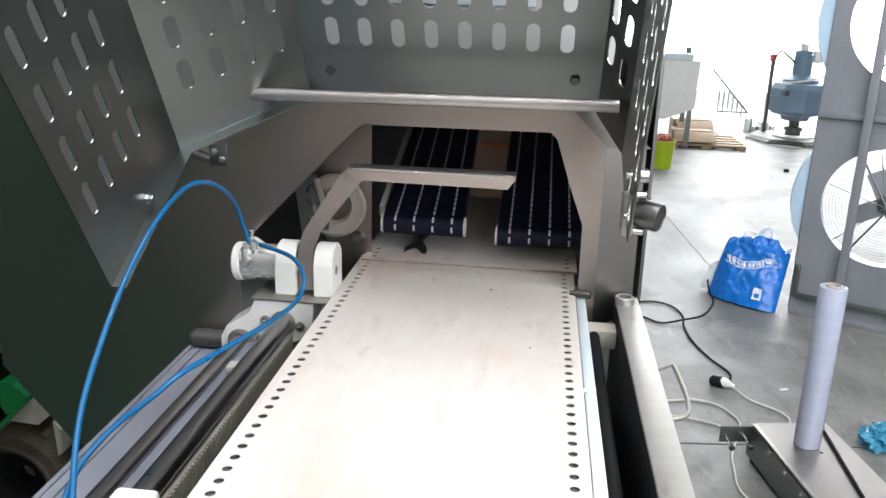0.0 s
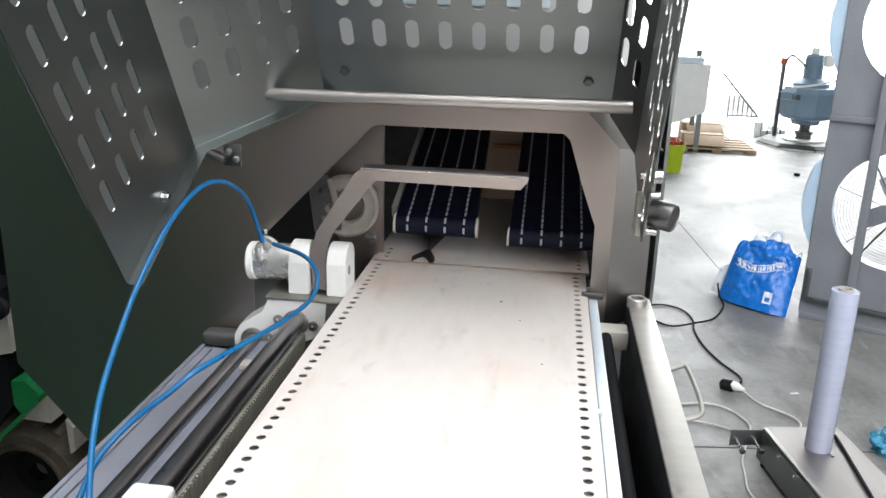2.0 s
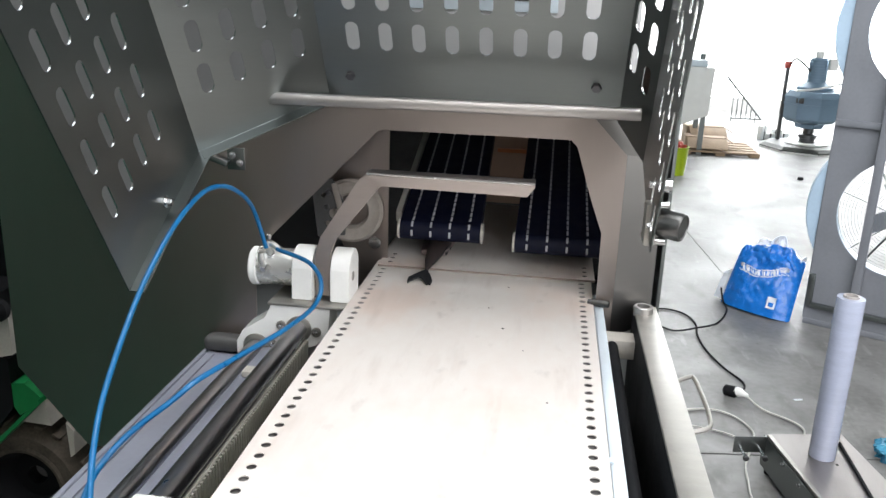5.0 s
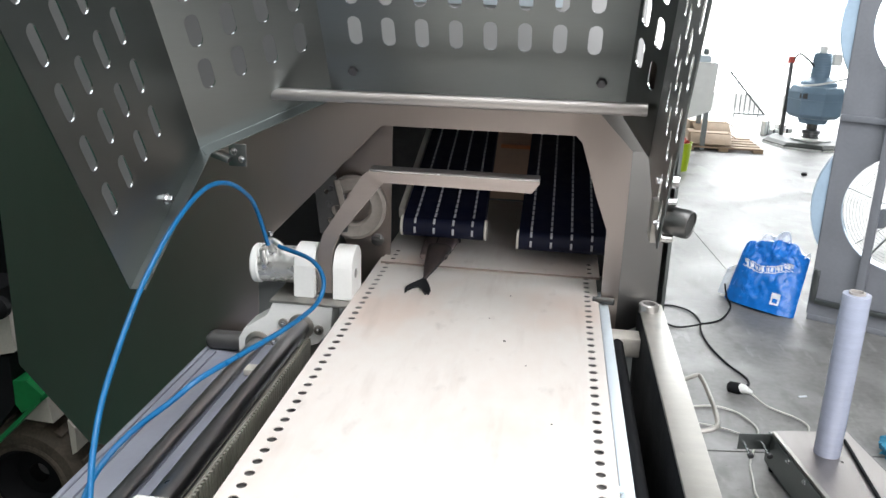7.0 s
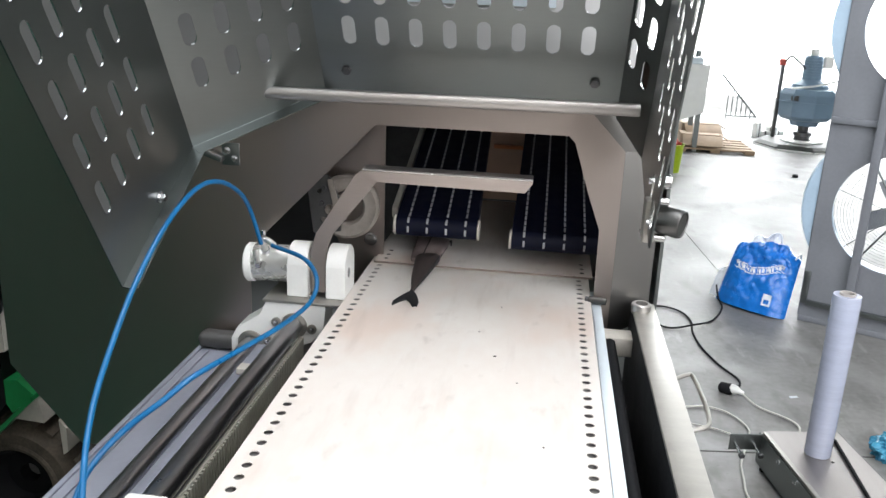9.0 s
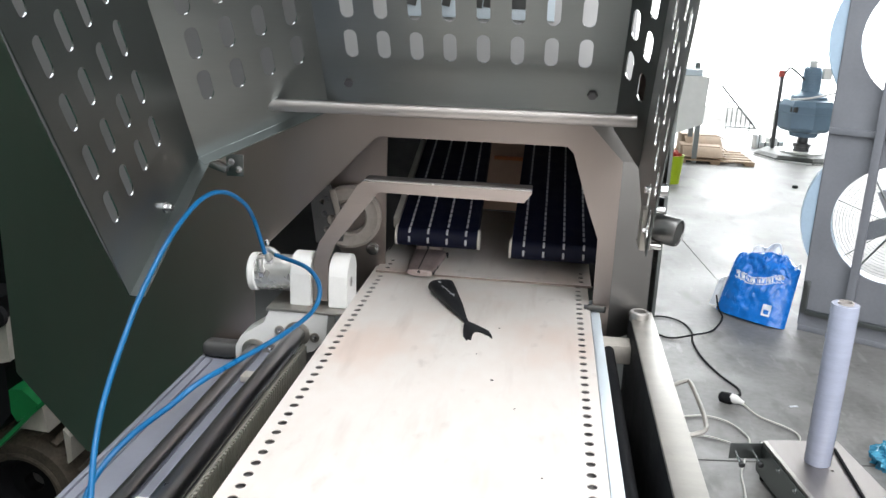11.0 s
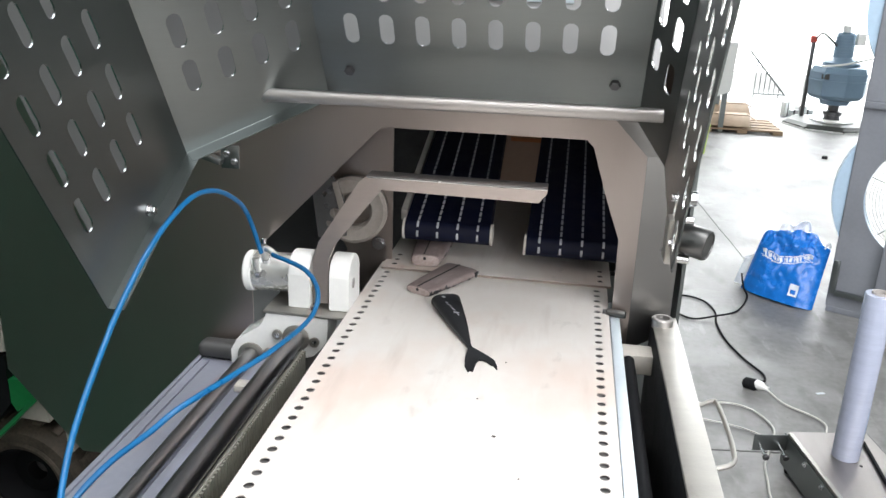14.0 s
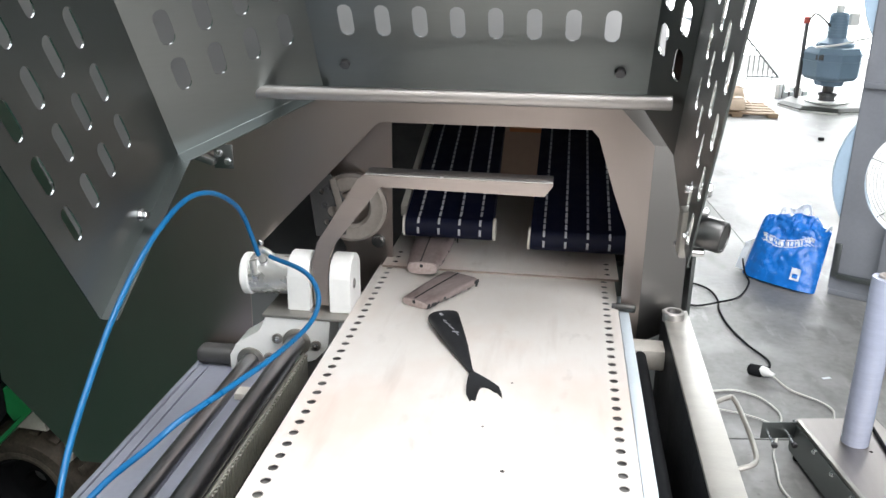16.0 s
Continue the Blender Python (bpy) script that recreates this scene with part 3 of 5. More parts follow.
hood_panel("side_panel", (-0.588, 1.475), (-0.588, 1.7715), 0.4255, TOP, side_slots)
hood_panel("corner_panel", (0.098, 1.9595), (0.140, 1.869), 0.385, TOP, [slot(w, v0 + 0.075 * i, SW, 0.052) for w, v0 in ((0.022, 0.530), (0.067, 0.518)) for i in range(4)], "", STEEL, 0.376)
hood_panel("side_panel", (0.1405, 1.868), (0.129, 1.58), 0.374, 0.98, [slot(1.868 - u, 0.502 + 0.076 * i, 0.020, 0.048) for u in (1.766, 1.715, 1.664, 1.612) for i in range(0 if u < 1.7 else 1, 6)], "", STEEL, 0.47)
part("flange", sheet([(0, 0), (0.297, 0), (0.297, 0.022), (0, 0.022)], [], 0.002, basis(hp(-0.586, 1.475, 0.4255), U, (1, 0, 0))), STEEL, hood)
part("flange", sheet([(0, 0), (0.257, 0), (0.257, 0.024), (0, 0.024)], [], 0.002, basis(hp(-0.586, 1.773, 0.4265), hp(-0.411, 1.96, 0.411) - hp(-0.586, 1.773, 0.4265), (0.67, -0.74 * U.y, -0.74 * U.z))), STEEL, hood)
# Thin beads along the folds, added to draw their bright highlight line.
for p, q in ((hp(-0.5865, 1.475, 0.4255), hp(-0.5865, 1.772, 0.4255)), (hp(-0.5865, 1.770, 0.4260), hp(-0.411, 1.9560, 0.4115))):
    part("fold_edge", cylinder(p, q, 0.0008, seg=8), STEEL, hood, "thin bead added to draw the fold's highlight")
part("cross_bar", cylinder((-0.490, 1.3805, 1.3615), (0.124, 1.375, 1.367), 0.0105, seg=24, bevel=0.001), BAR_STEEL, hood, "round brushed steel cross bar")
for bx in (-0.367, 0.053):
    part("nut", cylinder(hp(bx, 1.959, 0.457), hp(bx, 1.951, 0.457), 0.0085, seg=6, bevel=0.001), DARK_STEEL, hood)
bolt((-0.586, 1.1685, 1.224), (1, 0, 0), 0.006, hood, 0.012)
bracket = part("bracket", box(-0.017, 0.017, -0.002, 0.002, -0.02, 0.022, 0.001, m=pose(-0.600, 1.497, 1.228)), STEEL, hood)
part("bracket_arm", box(-0.052, 0.002, -0.02, 0.0, -0.006, 0.006, 0.003, m=pose(-0.612, 1.495, 1.222, 0, 18, 0)), STEEL, hood)
bolt((-0.606, 1.4945, 1.236), (0, -1, 0), 0.0045, hood)
bolt((-0.592, 1.4945, 1.222), (0, -1, 0), 0.0045, hood)
for u, v in ((1.625, 0.475), (1.63, 0.455), (1.66, 0.42)):
    p = hp(0.1285, u, v)
    bolt(p, (-1, 0, 0), 0.004, hood)

# sign fixed to the cover, seen through the slots
sign = thing("name_sign", "pale grey sign plate with dark slanted bars behind the hood", "sign")
part("plate", box(-0.29, -0.02, 1.4865, 1.4895, 1.515, 1.64, 0.001), RAIL_PLASTIC, sign)
for bx, w, lean in ((-0.262, 0.010, 10), (-0.225, 0.011, 10), (-0.200, 0.007, 10), (-0.150, 0.011, 8), (-0.125, 0.012, 8), (-0.080, 0.022, 0), (-0.045, 0.010, 10)):
    part("bar", box(-w, w, -0.001, 0.0, -0.045, 0.045, m=pose(bx, 1.486, 1.578, 0, lean, 0)), DARK_CAST, sign)

# knob and fittings on the outer face of the hood
clamp_knob = thing("clamp_knob", "round grey steel clamp knob on the hood side", "knob")
part("knob_body", lathe((0.138, 1.182, 1.2435), (0.218, 1.136, 1.2360), [(0.011, 0), (0.012, 0.006), (0.0185, 0.007), (0.0205, 0.011), (0.0205, 0.040), (0.0190, 0.0435), (0.0165, 0.0440), (0.0155, 0.0425), (0.004, 0.0422)], 32), DARK_CAST, clamp_knob)
part("arm_plate", box(0.122, 0.138, 1.155, 1.185, 1.212, 1.272, 0.003), STEEL_WORN, clamp_knob)
for dz in (-0.022, 0.030):
    part("stud", cylinder((0.138, 1.165, 1.240 + dz), (0.154, 1.165, 1.240 + dz), 0.0055, seg=14, bevel=0.001), CHROME, clamp_knob)
small_knob = thing("hinge_pin", "short polished steel hinge pin on the hood", "pin")
part("pin_body", lathe((0.124, 1.17, 1.297), (0.2, 1.17, 1.297), [(0.005, 0), (0.005, 0.018), (0.010, 0.019), (0.010, 0.030), (0.008, 0.031)], 20), CHROME, small_knob)

# ---- left guide: ledge, shafts, rack ----
guide = thing("linear_guide", "pair of dark steel guide shafts beside the conveyor", "linear guide")
part("shaft", cylinder((-0.528, 0.25, 0.905), (-0.528, 1.50, 0.905), 0.0145, seg=28), SHAFT, guide)
part("shaft", cylinder((-0.446, 0.25, 0.946), (-0.446, 1.50, 0.946), 0.0160, seg=28), SHAFT, guide)
part("ledge", sheet([(-0.659, 0.2), (-0.548, 0.2), (-0.548, 1.499), (-0.659, 1.499)], [], -0.004, pose(0, 0, 0.845)), GREY_SHEET, guide, "grey sheet-metal ledge")
part("ledge_lip", box(-0.669, -0.660, 0.2, 1.499, 0.80, 0.848, 0.002), GREY_SHEET, guide)
part("ledge_fold", box(-0.643, -0.640, 0.2, 1.45, 0.845, 0.849, 0.001), GREY_SHEET, guide)
part("end_flange", box(-0.668, -0.555, 1.455, 1.498, 0.8455, 0.878, 0.014, seg=5), DULL_GREY, guide, "dull rounded end flange")
part("channel", box(-0.515, -0.470, 0.2, 1.49, 0.885, 0.905, 0.002), GREY_SHEET, guide)
part("channel_wall", box(-0.46, -0.435, 0.2, 1.49, 0.80, 0.905, 0.002), DARK_STEEL, guide)
part("stop_clip", box(-0.506, -0.484, 1.245, 1.27, 0.9055, 0.917, 0.002), WARM_PLASTIC, guide, "small pale stop clip")
part("rack_bar", box(-0.434, -0.4285, 0.2, 1.37, 0.885, 0.931, 0.001), RACK, guide, "ribbed grey timing belt on edge")
bm = bmesh.new()
y = 0.3
while y < 1.37:
    box(-0.4287, -0.4245, y, y + 0.0045, 0.887, 0.930, bm=bm)
    y += 0.009
tagged(part("rack_rib", bm, RACK, guide, "", None), kind="stuff")
bm = bmesh.new()
y = 0.3
while y < 1.6:
    box(-0.361, -0.3555, y, y + 0.003, 0.975, 0.994, bm=bm)
    y += 0.0064
tagged(part("edge_tooth", bm, DARK_STEEL, guide, "", None), kind="stuff")

carriage = thing("carriage", "white plastic carriage block on two guide shafts", "carriage")
blk = [(-0.565, 0.885), (-0.545, 0.885), (-0.50, 0.905), (-0.462, 0.897), (-0.415, 0.915), (-0.392, 0.94), (-0.388, 0.988), (-0.498, 0.988), (-0.510, 0.962), (-0.553, 0.934), (-0.565, 0.912)]
part("block", sheet(blk, [circle(-0.528, 0.905, 0.0152, 20), circle(-0.446, 0.946, 0.0168, 20)], 0.06, basis((0, 1.44, 0), (1, 0, 0), (0, 0, 1))), WHITE_PLASTIC, carriage)
for sx, sz in ((-0.528, 0.905), (-0.446, 0.946)):
    flange = part("bearing_flange", lathe((sx, 1.381, sz), (sx, 1.37, sz), [(0.0152, 0), (0.024, 0), (0.024, 0.004), (0.019, 0.006), (0.0152, 0.006)], 28, None, True), STEEL_WORN, carriage)
    for o in ((-0.033, 0.004), (0.033, -0.004)) if sz > 0.92 else ((0.032, 0.008),):
        part("ear", cylinder((sx + o[0], 1.381, sz + o[1]), (sx + o[0], 1.376, sz + o[1]), 0.009, seg=18), STEEL_WORN, flange)
        bolt((sx + o[0], 1.376, sz + o[1]), (0, -1, 0), 0.0032, flange)
part("mount_plate", box(-0.503, -0.352, 1.375, 1.50, 0.9885, 0.9945, 0.002), STEEL_WORN, carriage)


def round_block(x0, x1, name="pivot_block"):
    """A block with a rounded top, its profile in y, z."""
    prof = [(1.398, 0.995), (1.398, 1.055)] + [(1.435 - 0.037 * math.cos(math.pi * k / 12), 1.055 + 0.034 * math.sin(math.pi * k / 12)) for k in range(13)] + [(1.472, 1.055), (1.472, 0.995)]
    bm = sheet(prof, [], x1 - x0, basis((x0, 0, 0), (0, 1, 0), (0, 0, 1)))
    edges = [e for e in bm.edges if len(e.link_faces) == 2 and e.calc_face_angle(0) > 1.2]
    bmesh.ops.bevel(bm, geom=edges, offset=0.0018, segments=2, affect="EDGES")
    return bm


part("pivot_block", round_block(-0.464, -0.427), WHITE_PLASTIC, carriage)
part("pivot_block", round_block(-0.392, -0.357), WHITE_PLASTIC, carriage)
part("pivot_shaft", cylinder((-0.465, 1.425, 1.040), (-0.356, 1.425, 1.040), 0.009, seg=20), CHROME, carriage)
bolt((-0.42, 1.400, 0.9945), (0, 0, 1), 0.005, carriage, 0.006)

actuator = thing("air_cylinder", "small rotary air cylinder with white end cap", "actuator")
part("barrel", cylinder((-0.541, 1.435, 1.043), (-0.464, 1.435, 1.045), 0.034, seg=36), CLEAR_CYL, actuator, "clear-coated metal barrel")
part("end_cap", cylinder((-0.549, 1.435, 1.0425), (-0.532, 1.435, 1.043), 0.036, seg=36, bevel=0.003), WHITE_PLASTIC, actuator, "white plastic end cap")
part("stem", cylinder((-0.558, 1.435, 1.0425), (-0.549, 1.435, 1.0425), 0.004, seg=12), CHROME, actuator)
for fx, fy, fz in ((-0.519, 1.402, 1.056), (-0.508, 1.412, 1.076)):
    part("fitting_nut", cylinder((fx, fy + 0.008, fz - 0.014), (fx, fy, fz), 0.0085, seg=6), CHROME, actuator)
    part("elbow", tube([(fx, fy, fz), (fx - 0.001, fy - 0.004, fz + 0.010), (fx - 0.002, fy - 0.004, fz + 0.024)], 0.0062, 12), CLEAR_CYL, actuator)
part("elbow", tube([(-0.510, 1.41, 1.092), (-0.500, 1.405, 1.095), (-0.484, 1.397, 1.088)], 0.0058, 12), CLEAR_CYL, actuator)
part("release_ring", cylinder((-0.510, 1.41, 1.103), (-0.510, 1.41, 1.113), 0.005, seg=12, bevel=0.001), CHROME, actuator)

arm = thing("swing_arm", "bent flat stainless swing arm over the conveyor", "arm")
part("upright", sheet([(-0.420, 1.005), (-0.396, 1.005), (-0.394, 1.085), (-0.382, 1.115), (-0.299, 1.222), (-0.324, 1.240), (-0.343, 1.224), (-0.412, 1.115), (-0.422, 1.08)], [], 0.012, basis((0, 1.417, 0), (1, 0, 0), (0, 0, 1))), ARM_STEEL, arm)
arm_face = sheet([(-0.324, 1.240), (-0.036, 1.240), (-0.036, 1.236), (-0.048, 1.2195), (-0.302, 1.222)], [], 0.003, basis((0, 1.380, 0), (1, 0, 0), (0, 0, 1)))
part("blade_face", arm_face, ARM_STEEL, arm)
part("blade_edge", cylinder((-0.322, 1.378, 1.2415), (-0.036, 1.378, 1.2415), 0.0016, seg=8), CHROME, arm, "bright polished edge rod")
part("blade_top", box(-0.324, -0.036, 1.379, 1.417, 1.2402, 1.243, 0.001), SHAFT, arm)

# blue air hoses
hose = thing("air_hose", "bright blue plastic air hose looping upward", "hose")
part("tubing", tube([(-0.511, 1.400, 1.089), (-0.525, 1.385, 1.156), (-0.527, 1.340, 1.197), (-0.537, 1.280, 1.227), (-0.550, 1.220, 1.227), (-0.553, 1.120, 1.197), (-0.561, 1.040, 1.140), (-0.556, 0.960, 1.087), (-0.541, 0.880, 1.045), (-0.523, 0.820, 1.009), (-0.504, 0.770, 0.964), (-0.485, 0.720, 0.922)], 0.0039, 12), BLUE_HOSE, hose)
hose_b = thing("air_hose", "bright blue plastic air hose along the guide", "hose")
part("tubing", tube([(-0.489, 1.394, 1.090), (-0.417, 1.350, 1.084), (-0.384, 1.310, 1.063), (-0.385, 1.270, 1.036), (-0.395, 1.150, 1.042), (-0.417, 1.040, 1.049), (-0.450, 0.960, 1.043), (-0.477, 0.930, 1.022), (-0.519, 0.900, 0.989), (-0.542, 0.860, 0.960), (-0.535, 0.800, 0.941), (-0.526, 0.740, 0.901)], 0.0039, 12), BLUE_HOSE, hose_b)

# ---- second carriage block near the front ----
front_block = thing("guide_block", "white plastic guide block clamped over the shafts", "block")
part("block", box(-0.466, -0.412, 0.70, 0.803, 0.940, 0.972, 0.007, seg=3), WHITE_PLASTIC, front_block)

# ---- right side: shaft, beam, post, handle ----
right_guide = thing("guide_shaft", "black guide shaft in a white bracket", "shaft")
part("shaft", cylinder((0.118, 0.25, 0.953), (0.118, 1.42, 0.953), 0.0105, seg=24), BLACK, right_guide)
part("bracket", box(0.104, 0.1585, 1.405, 1.45, 0.93, 0.965, 0.003), WARM_PLASTIC, right_guide, "off-white plastic bracket")
# Black sheet added as the shade between rail and beam.
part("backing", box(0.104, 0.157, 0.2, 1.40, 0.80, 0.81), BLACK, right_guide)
beam = thing("side_beam", "worn stainless channel beam beside the conveyor", "beam")
part("web", box(0.158, 0.200, 0.2, 1.50, 0.994, 1.0, 0.002), STEEL_WORN, beam)
# Inner flange coloured black for the shade in the gap.
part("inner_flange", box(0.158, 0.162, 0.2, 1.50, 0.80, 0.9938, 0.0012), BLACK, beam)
part("outer_flange", box(0.196, 0.200, 0.2, 1.50, 0.85, 0.9938, 0.0012), STEEL_WORN, beam)
part("leg", box(0.165, 0.195, 0.3, 0.33, 0, 0.99), STEEL, beam)
part("handle", tube([(0.199, 1.214, 0.983), (0.222, 1.232, 0.985), (0.231, 1.228, 0.985), (0.234, 1.16, 0.985), (0.233, 1.10, 0.985), (0.226, 1.070, 0.985), (0.199, 1.055, 0.983)], 0.0034, 12, None, 6), STEEL_WORN, beam, "bent steel pull handle")
part("post_socket", lathe((0.173, 1.464, 0.995), (0.173, 1.464, 1.1), [(0.0115, 0), (0.0175, 0), (0.0175, 0.016), (0.016, 0.0175), (0.0115, 0.0175)], 32, None, True), BAR_STEEL, beam)
part("post_core", cylinder((0.173, 1.464, 1.0), (0.173, 1.464, 1.006), 0.0113, seg=24), DULL_GREY, beam)
for by in (1.30, 1.325, 1.345):
    part("rivet", cylinder((0.2, by, 0.97), (0.204, by, 0.97), 0.003, seg=10), DARK_STEEL, beam)
index_pin = thing("index_pin", "short polished steel index pin", "pin")
part("pin_body", cylinder((0.080, 1.490, 1.003), (0.113, 1.483, 1.003), 0.0068, seg=18, bevel=0.0015), DARK_CAST, index_pin)
part("pin_hub", cylinder((0.074, 1.4913, 1.003), (0.0805, 1.490, 1.003), 0.0045, seg=14), DARK_STEEL, index_pin)

# ---- fish ----
def body_loft(stations, seg=20, bm=None, mid=False, sharp=0.8):
    """stations: (y, centre x, half width, thickness, sharpness)."""
    bm = bm or bmesh.new()
    rings = []
    for y, cx, hw, th in stations:
        ring = []
        for k in range(seg):
            a = 2 * math.pi * k / seg
            c, s = math.cos(a), math.sin(a)
            ring.append(bm.verts.new((cx + hw * math.copysign(abs(c) ** sharp, c), y, (0 if mid else th / 2) + th / 2 * math.copysign(abs(s) ** 0.7, s))))
        rings.append(ring)
    for a, b in zip(rings, rings[1:]):
        for k in range(seg):
            bm.faces.new((a[k], a[(k + 1) % seg], b[(k + 1) % seg], b[k]))
    bm.faces.new(rings[0][::-1])
    bm.faces.new(rings[-1])
    return bm


def lines(bm, pts, r):
    return tube(pts, r, 6, bm, 4)


tail = thing("fish_tail_piece", "dark mackerel tail piece with forked fin on the belt", "fish piece")
bm = body_loft([(0.0, 0, 0.0035, 0.006), (0.012, 0, 0.0042, 0.007), (0.035, 0.0005, 0.0078, 0.010), (0.07, 0.001, 0.0135, 0.015), (0.105, 0.001, 0.0180, 0.019), (0.14, 0.001, 0.0220, 0.023), (0.172, 0.001, 0.0255, 0.025), (0.174, 0.001, 0.0242, 0.0235)], mid=True)
body = part("body", bm, SKIN, tail)
body.data.materials.append(SKIN_BROWN)
for poly in body.data.polygons:
    poly.material_index = 1 if poly.normal.z < -0.25 else 0
outline = [(0, 0.006), (-0.006, -0.004), (-0.013, -0.018), (-0.021, -0.036), (-0.028, -0.056), (-0.030, -0.078), (-0.025, -0.074), (-0.022, -0.079), (-0.017, -0.070), (-0.012, -0.060), (-0.006, -0.050), (0.0, -0.044), (0.005, -0.046), (0.010, -0.053), (0.013, -0.064), (0.0155, -0.066), (0.017, -0.084), (0.021, -0.071), (0.0235, -0.052), (0.018, -0.034), (0.012, -0.018), (0.006, -0.004)]
part("tail_fin", sheet([(0.95 * x, 0.87 * y) for x, y in outline], [], 0.003, pose(0, 0, -0.0015, 0, 0, 5)), SKIN, tail)
part("cut_face", body_loft([(0.1738, 0.001, 0.0222, 0.0220), (0.1755, 0.001, 0.0202, 0.0205)], mid=True), FLESH, tail, "pale red cut flesh")
bm = bmesh.new()
for mx, my, ml, mw, turn in ((0.000, 0.118, 0.014, 0.0016, 20), (-0.003, 0.131, 0.012, 0.0012, 35), (0.003, 0.104, 0.010, 0.0030, 65), (0.004, 0.098, 0.008, 0.0014, 10), (-0.005, 0.140, 0.005, 0.0020, 50), (-0.006, 0.160, 0.007, 0.0045, 15)):
    box(-0.5 * mw, 0.5 * mw, -ml / 2, ml / 2, 0, 0.0006, bm=bm, m=pose(mx, my, 0.0096 + (my - 0.10) * 0.045, 2, 0, turn))
tagged(part("silver_mark", bm, SILVER, tail, "silvery torn-skin marks"), kind="stuff")


def steak(name, label, length, w0, w1, th):
    t = thing(name, label, "fish piece", group="mackerel slices")
    st = [(0.0, 0, w0 * 0.96, th * 0.88), (0.003, 0, w0, th * 0.92), (length * 0.3, 0, w0 + (w1 - w0) * 0.36, th * 0.96), (length * 0.65, 0.001, w0 + (w1 - w0) * 0.75, th), (length - 0.003, 0.001, w1, th), (length, 0.001, w1 * 0.96, th * 0.95)]
    part("body", body_loft(st, 28, sharp=0.42), SKIN_PALE, t)
    part("cut_face", body_loft([(-0.0012, 0, w0 * 0.86, th * 0.80), (0.0004, 0, w0 * 0.95, th * 0.87)], 24), FLESH, t, "pinkish cut flesh")
    bm = bmesh.new()
    for x in (-0.12,):
        top = [(x * (w0 + (w1 - w0) * f) * 1.0, f * length, th * (0.9 + 0.1 * f) + 0.0004) for f in (0.02, 0.3, 0.6, 0.98)]
        tube(top, 0.0013, 6, bm, 4)
    tagged(part("dark_line", bm, SKIN, t, "dark lateral lines"), kind="stuff")
    bm = bmesh.new()
    rnd = random.Random(int(length * 1000))
    for k in range(26):
        f = (k + 0.5) / 26
        hw = w0 + (w1 - w0) * f
        size = rnd.uniform(0.003, 0.0065)
        bmesh.ops.create_icosphere(bm, subdivisions=1, radius=1, matrix=pose(hw * 0.97, f * length, rnd.uniform(0.25, 0.5) * th, 0, 0, rnd.uniform(-20, 20)) @ Matrix.Diagonal((size * 0.28, size * 1.9, size * 0.7, 1)))
    tagged(part("dark_edge", bm, SKIN, t, "ragged dark belly edge"), kind="stuff")
    part("gut_spot", cylinder((-0.06 * w0, -0.0018, th * 0.62), (-0.06 * w0, -0.0008, th * 0.62), 0.0032, seg=10), SKIN, t)
    part("fin_scrap", tube([(w1 * 0.95, length * 0.9, th * 0.5), (w1 * 1.08, length * 0.94, 0.012), (w1 * 1.10, length * 0.90, 0.003)], 0.0018, 6), SKIN, t)
    return t


slice_a = steak("fish_slice", "pinkish grey mackerel slice lying askew on the belt", 0.145, 0.027, 0.037, 0.015)
slice_b = steak("fish_slice", "pinkish grey mackerel slice coming out under the belt", 0.20, 0.029, 0.041, 0.026)

# specks and stains that ride on the belt
speck_mat = material("dark_speck", (0.06, 0.05, 0.045), 0.7, 0, 0.3, 60, 200, 0)
for k, (sx, sy, r) in enumerate(((-0.073, 1.487, 0.0028), (0.006, 1.227, 0.0016), (-0.105, 1.58, 0.0014), (-0.0757, 1.70, 0.0016), (-0.035, 1.40, 0.0013))):
    part("speck", cylinder((sx, sy, ZB + 0.0001), (sx, sy, ZB + 0.0007), r, r * 0.7, 9), speck_mat, conveyor_belt)

# ---- floor things ----
# wrapping stand with film roll
stand = thing("wrapping_stand", "low stainless wrapping stand on the floor", "wrapper", pose(0, 0, 0))
stand_m = basis((0.79, 2.71, 0), (0.985, 0.17, 0), (-0.17, 0.985, 0))
def on_stand(bm):
    bmesh.ops.transform(bm, matrix=stand_m, verts=bm.verts)
    return bm
part("top_plate", on_stand(sheet([(0, 0.0), (0.02, 0.012), (0.275, 0.012), (0.275, -0.85), (0, -0.85)], [circle(0.16, -0.185, 0.006)], 0.003, pose(0, 0, 0.127))), STAND_STEEL, stand)
part("side_plate", on_stand(box(-0.004, 0, -0.85, 0.0, 0.02, 0.1295)), STEEL, stand)
part("side_plate", on_stand(box(0.275, 0.279, -0.85, 0.01, 0.02, 0.1295)), DARK_STEEL, stand)
part("rear_plate", on_stand(box(0.0, 0.275, 0.008, 0.012, 0.02, 0.1265)), STEEL, stand)
part("edge_strip", on_stand(box(0, 0.016, -0.85, -0.01, 0.1301, 0.140, 0.003)), STEEL_WORN, stand)
for yy in (-0.16, -0.28, -0.40):
    q = stand_m @ Vector((-0.004, yy, 0.115))
    bolt(q, stand_m.to_3x3() @ Vector((-1, 0, 0)), 0.006, stand, 0.008)
part("drive_strap", tube([(1.028, 2.696, 0.134), (1.026, 2.55, 0.134), (1.022, 2.368, 0.134), (1.012, 1.95, 0.134)], 0.006, 8), BLACK, stand, "dark strap lying over the top plate")
part("lug_plate", on_stand(box(-0.115, 0.012, -0.020, -0.016, 0.075, 0.135, 0.002, m=None)), STEEL, stand)
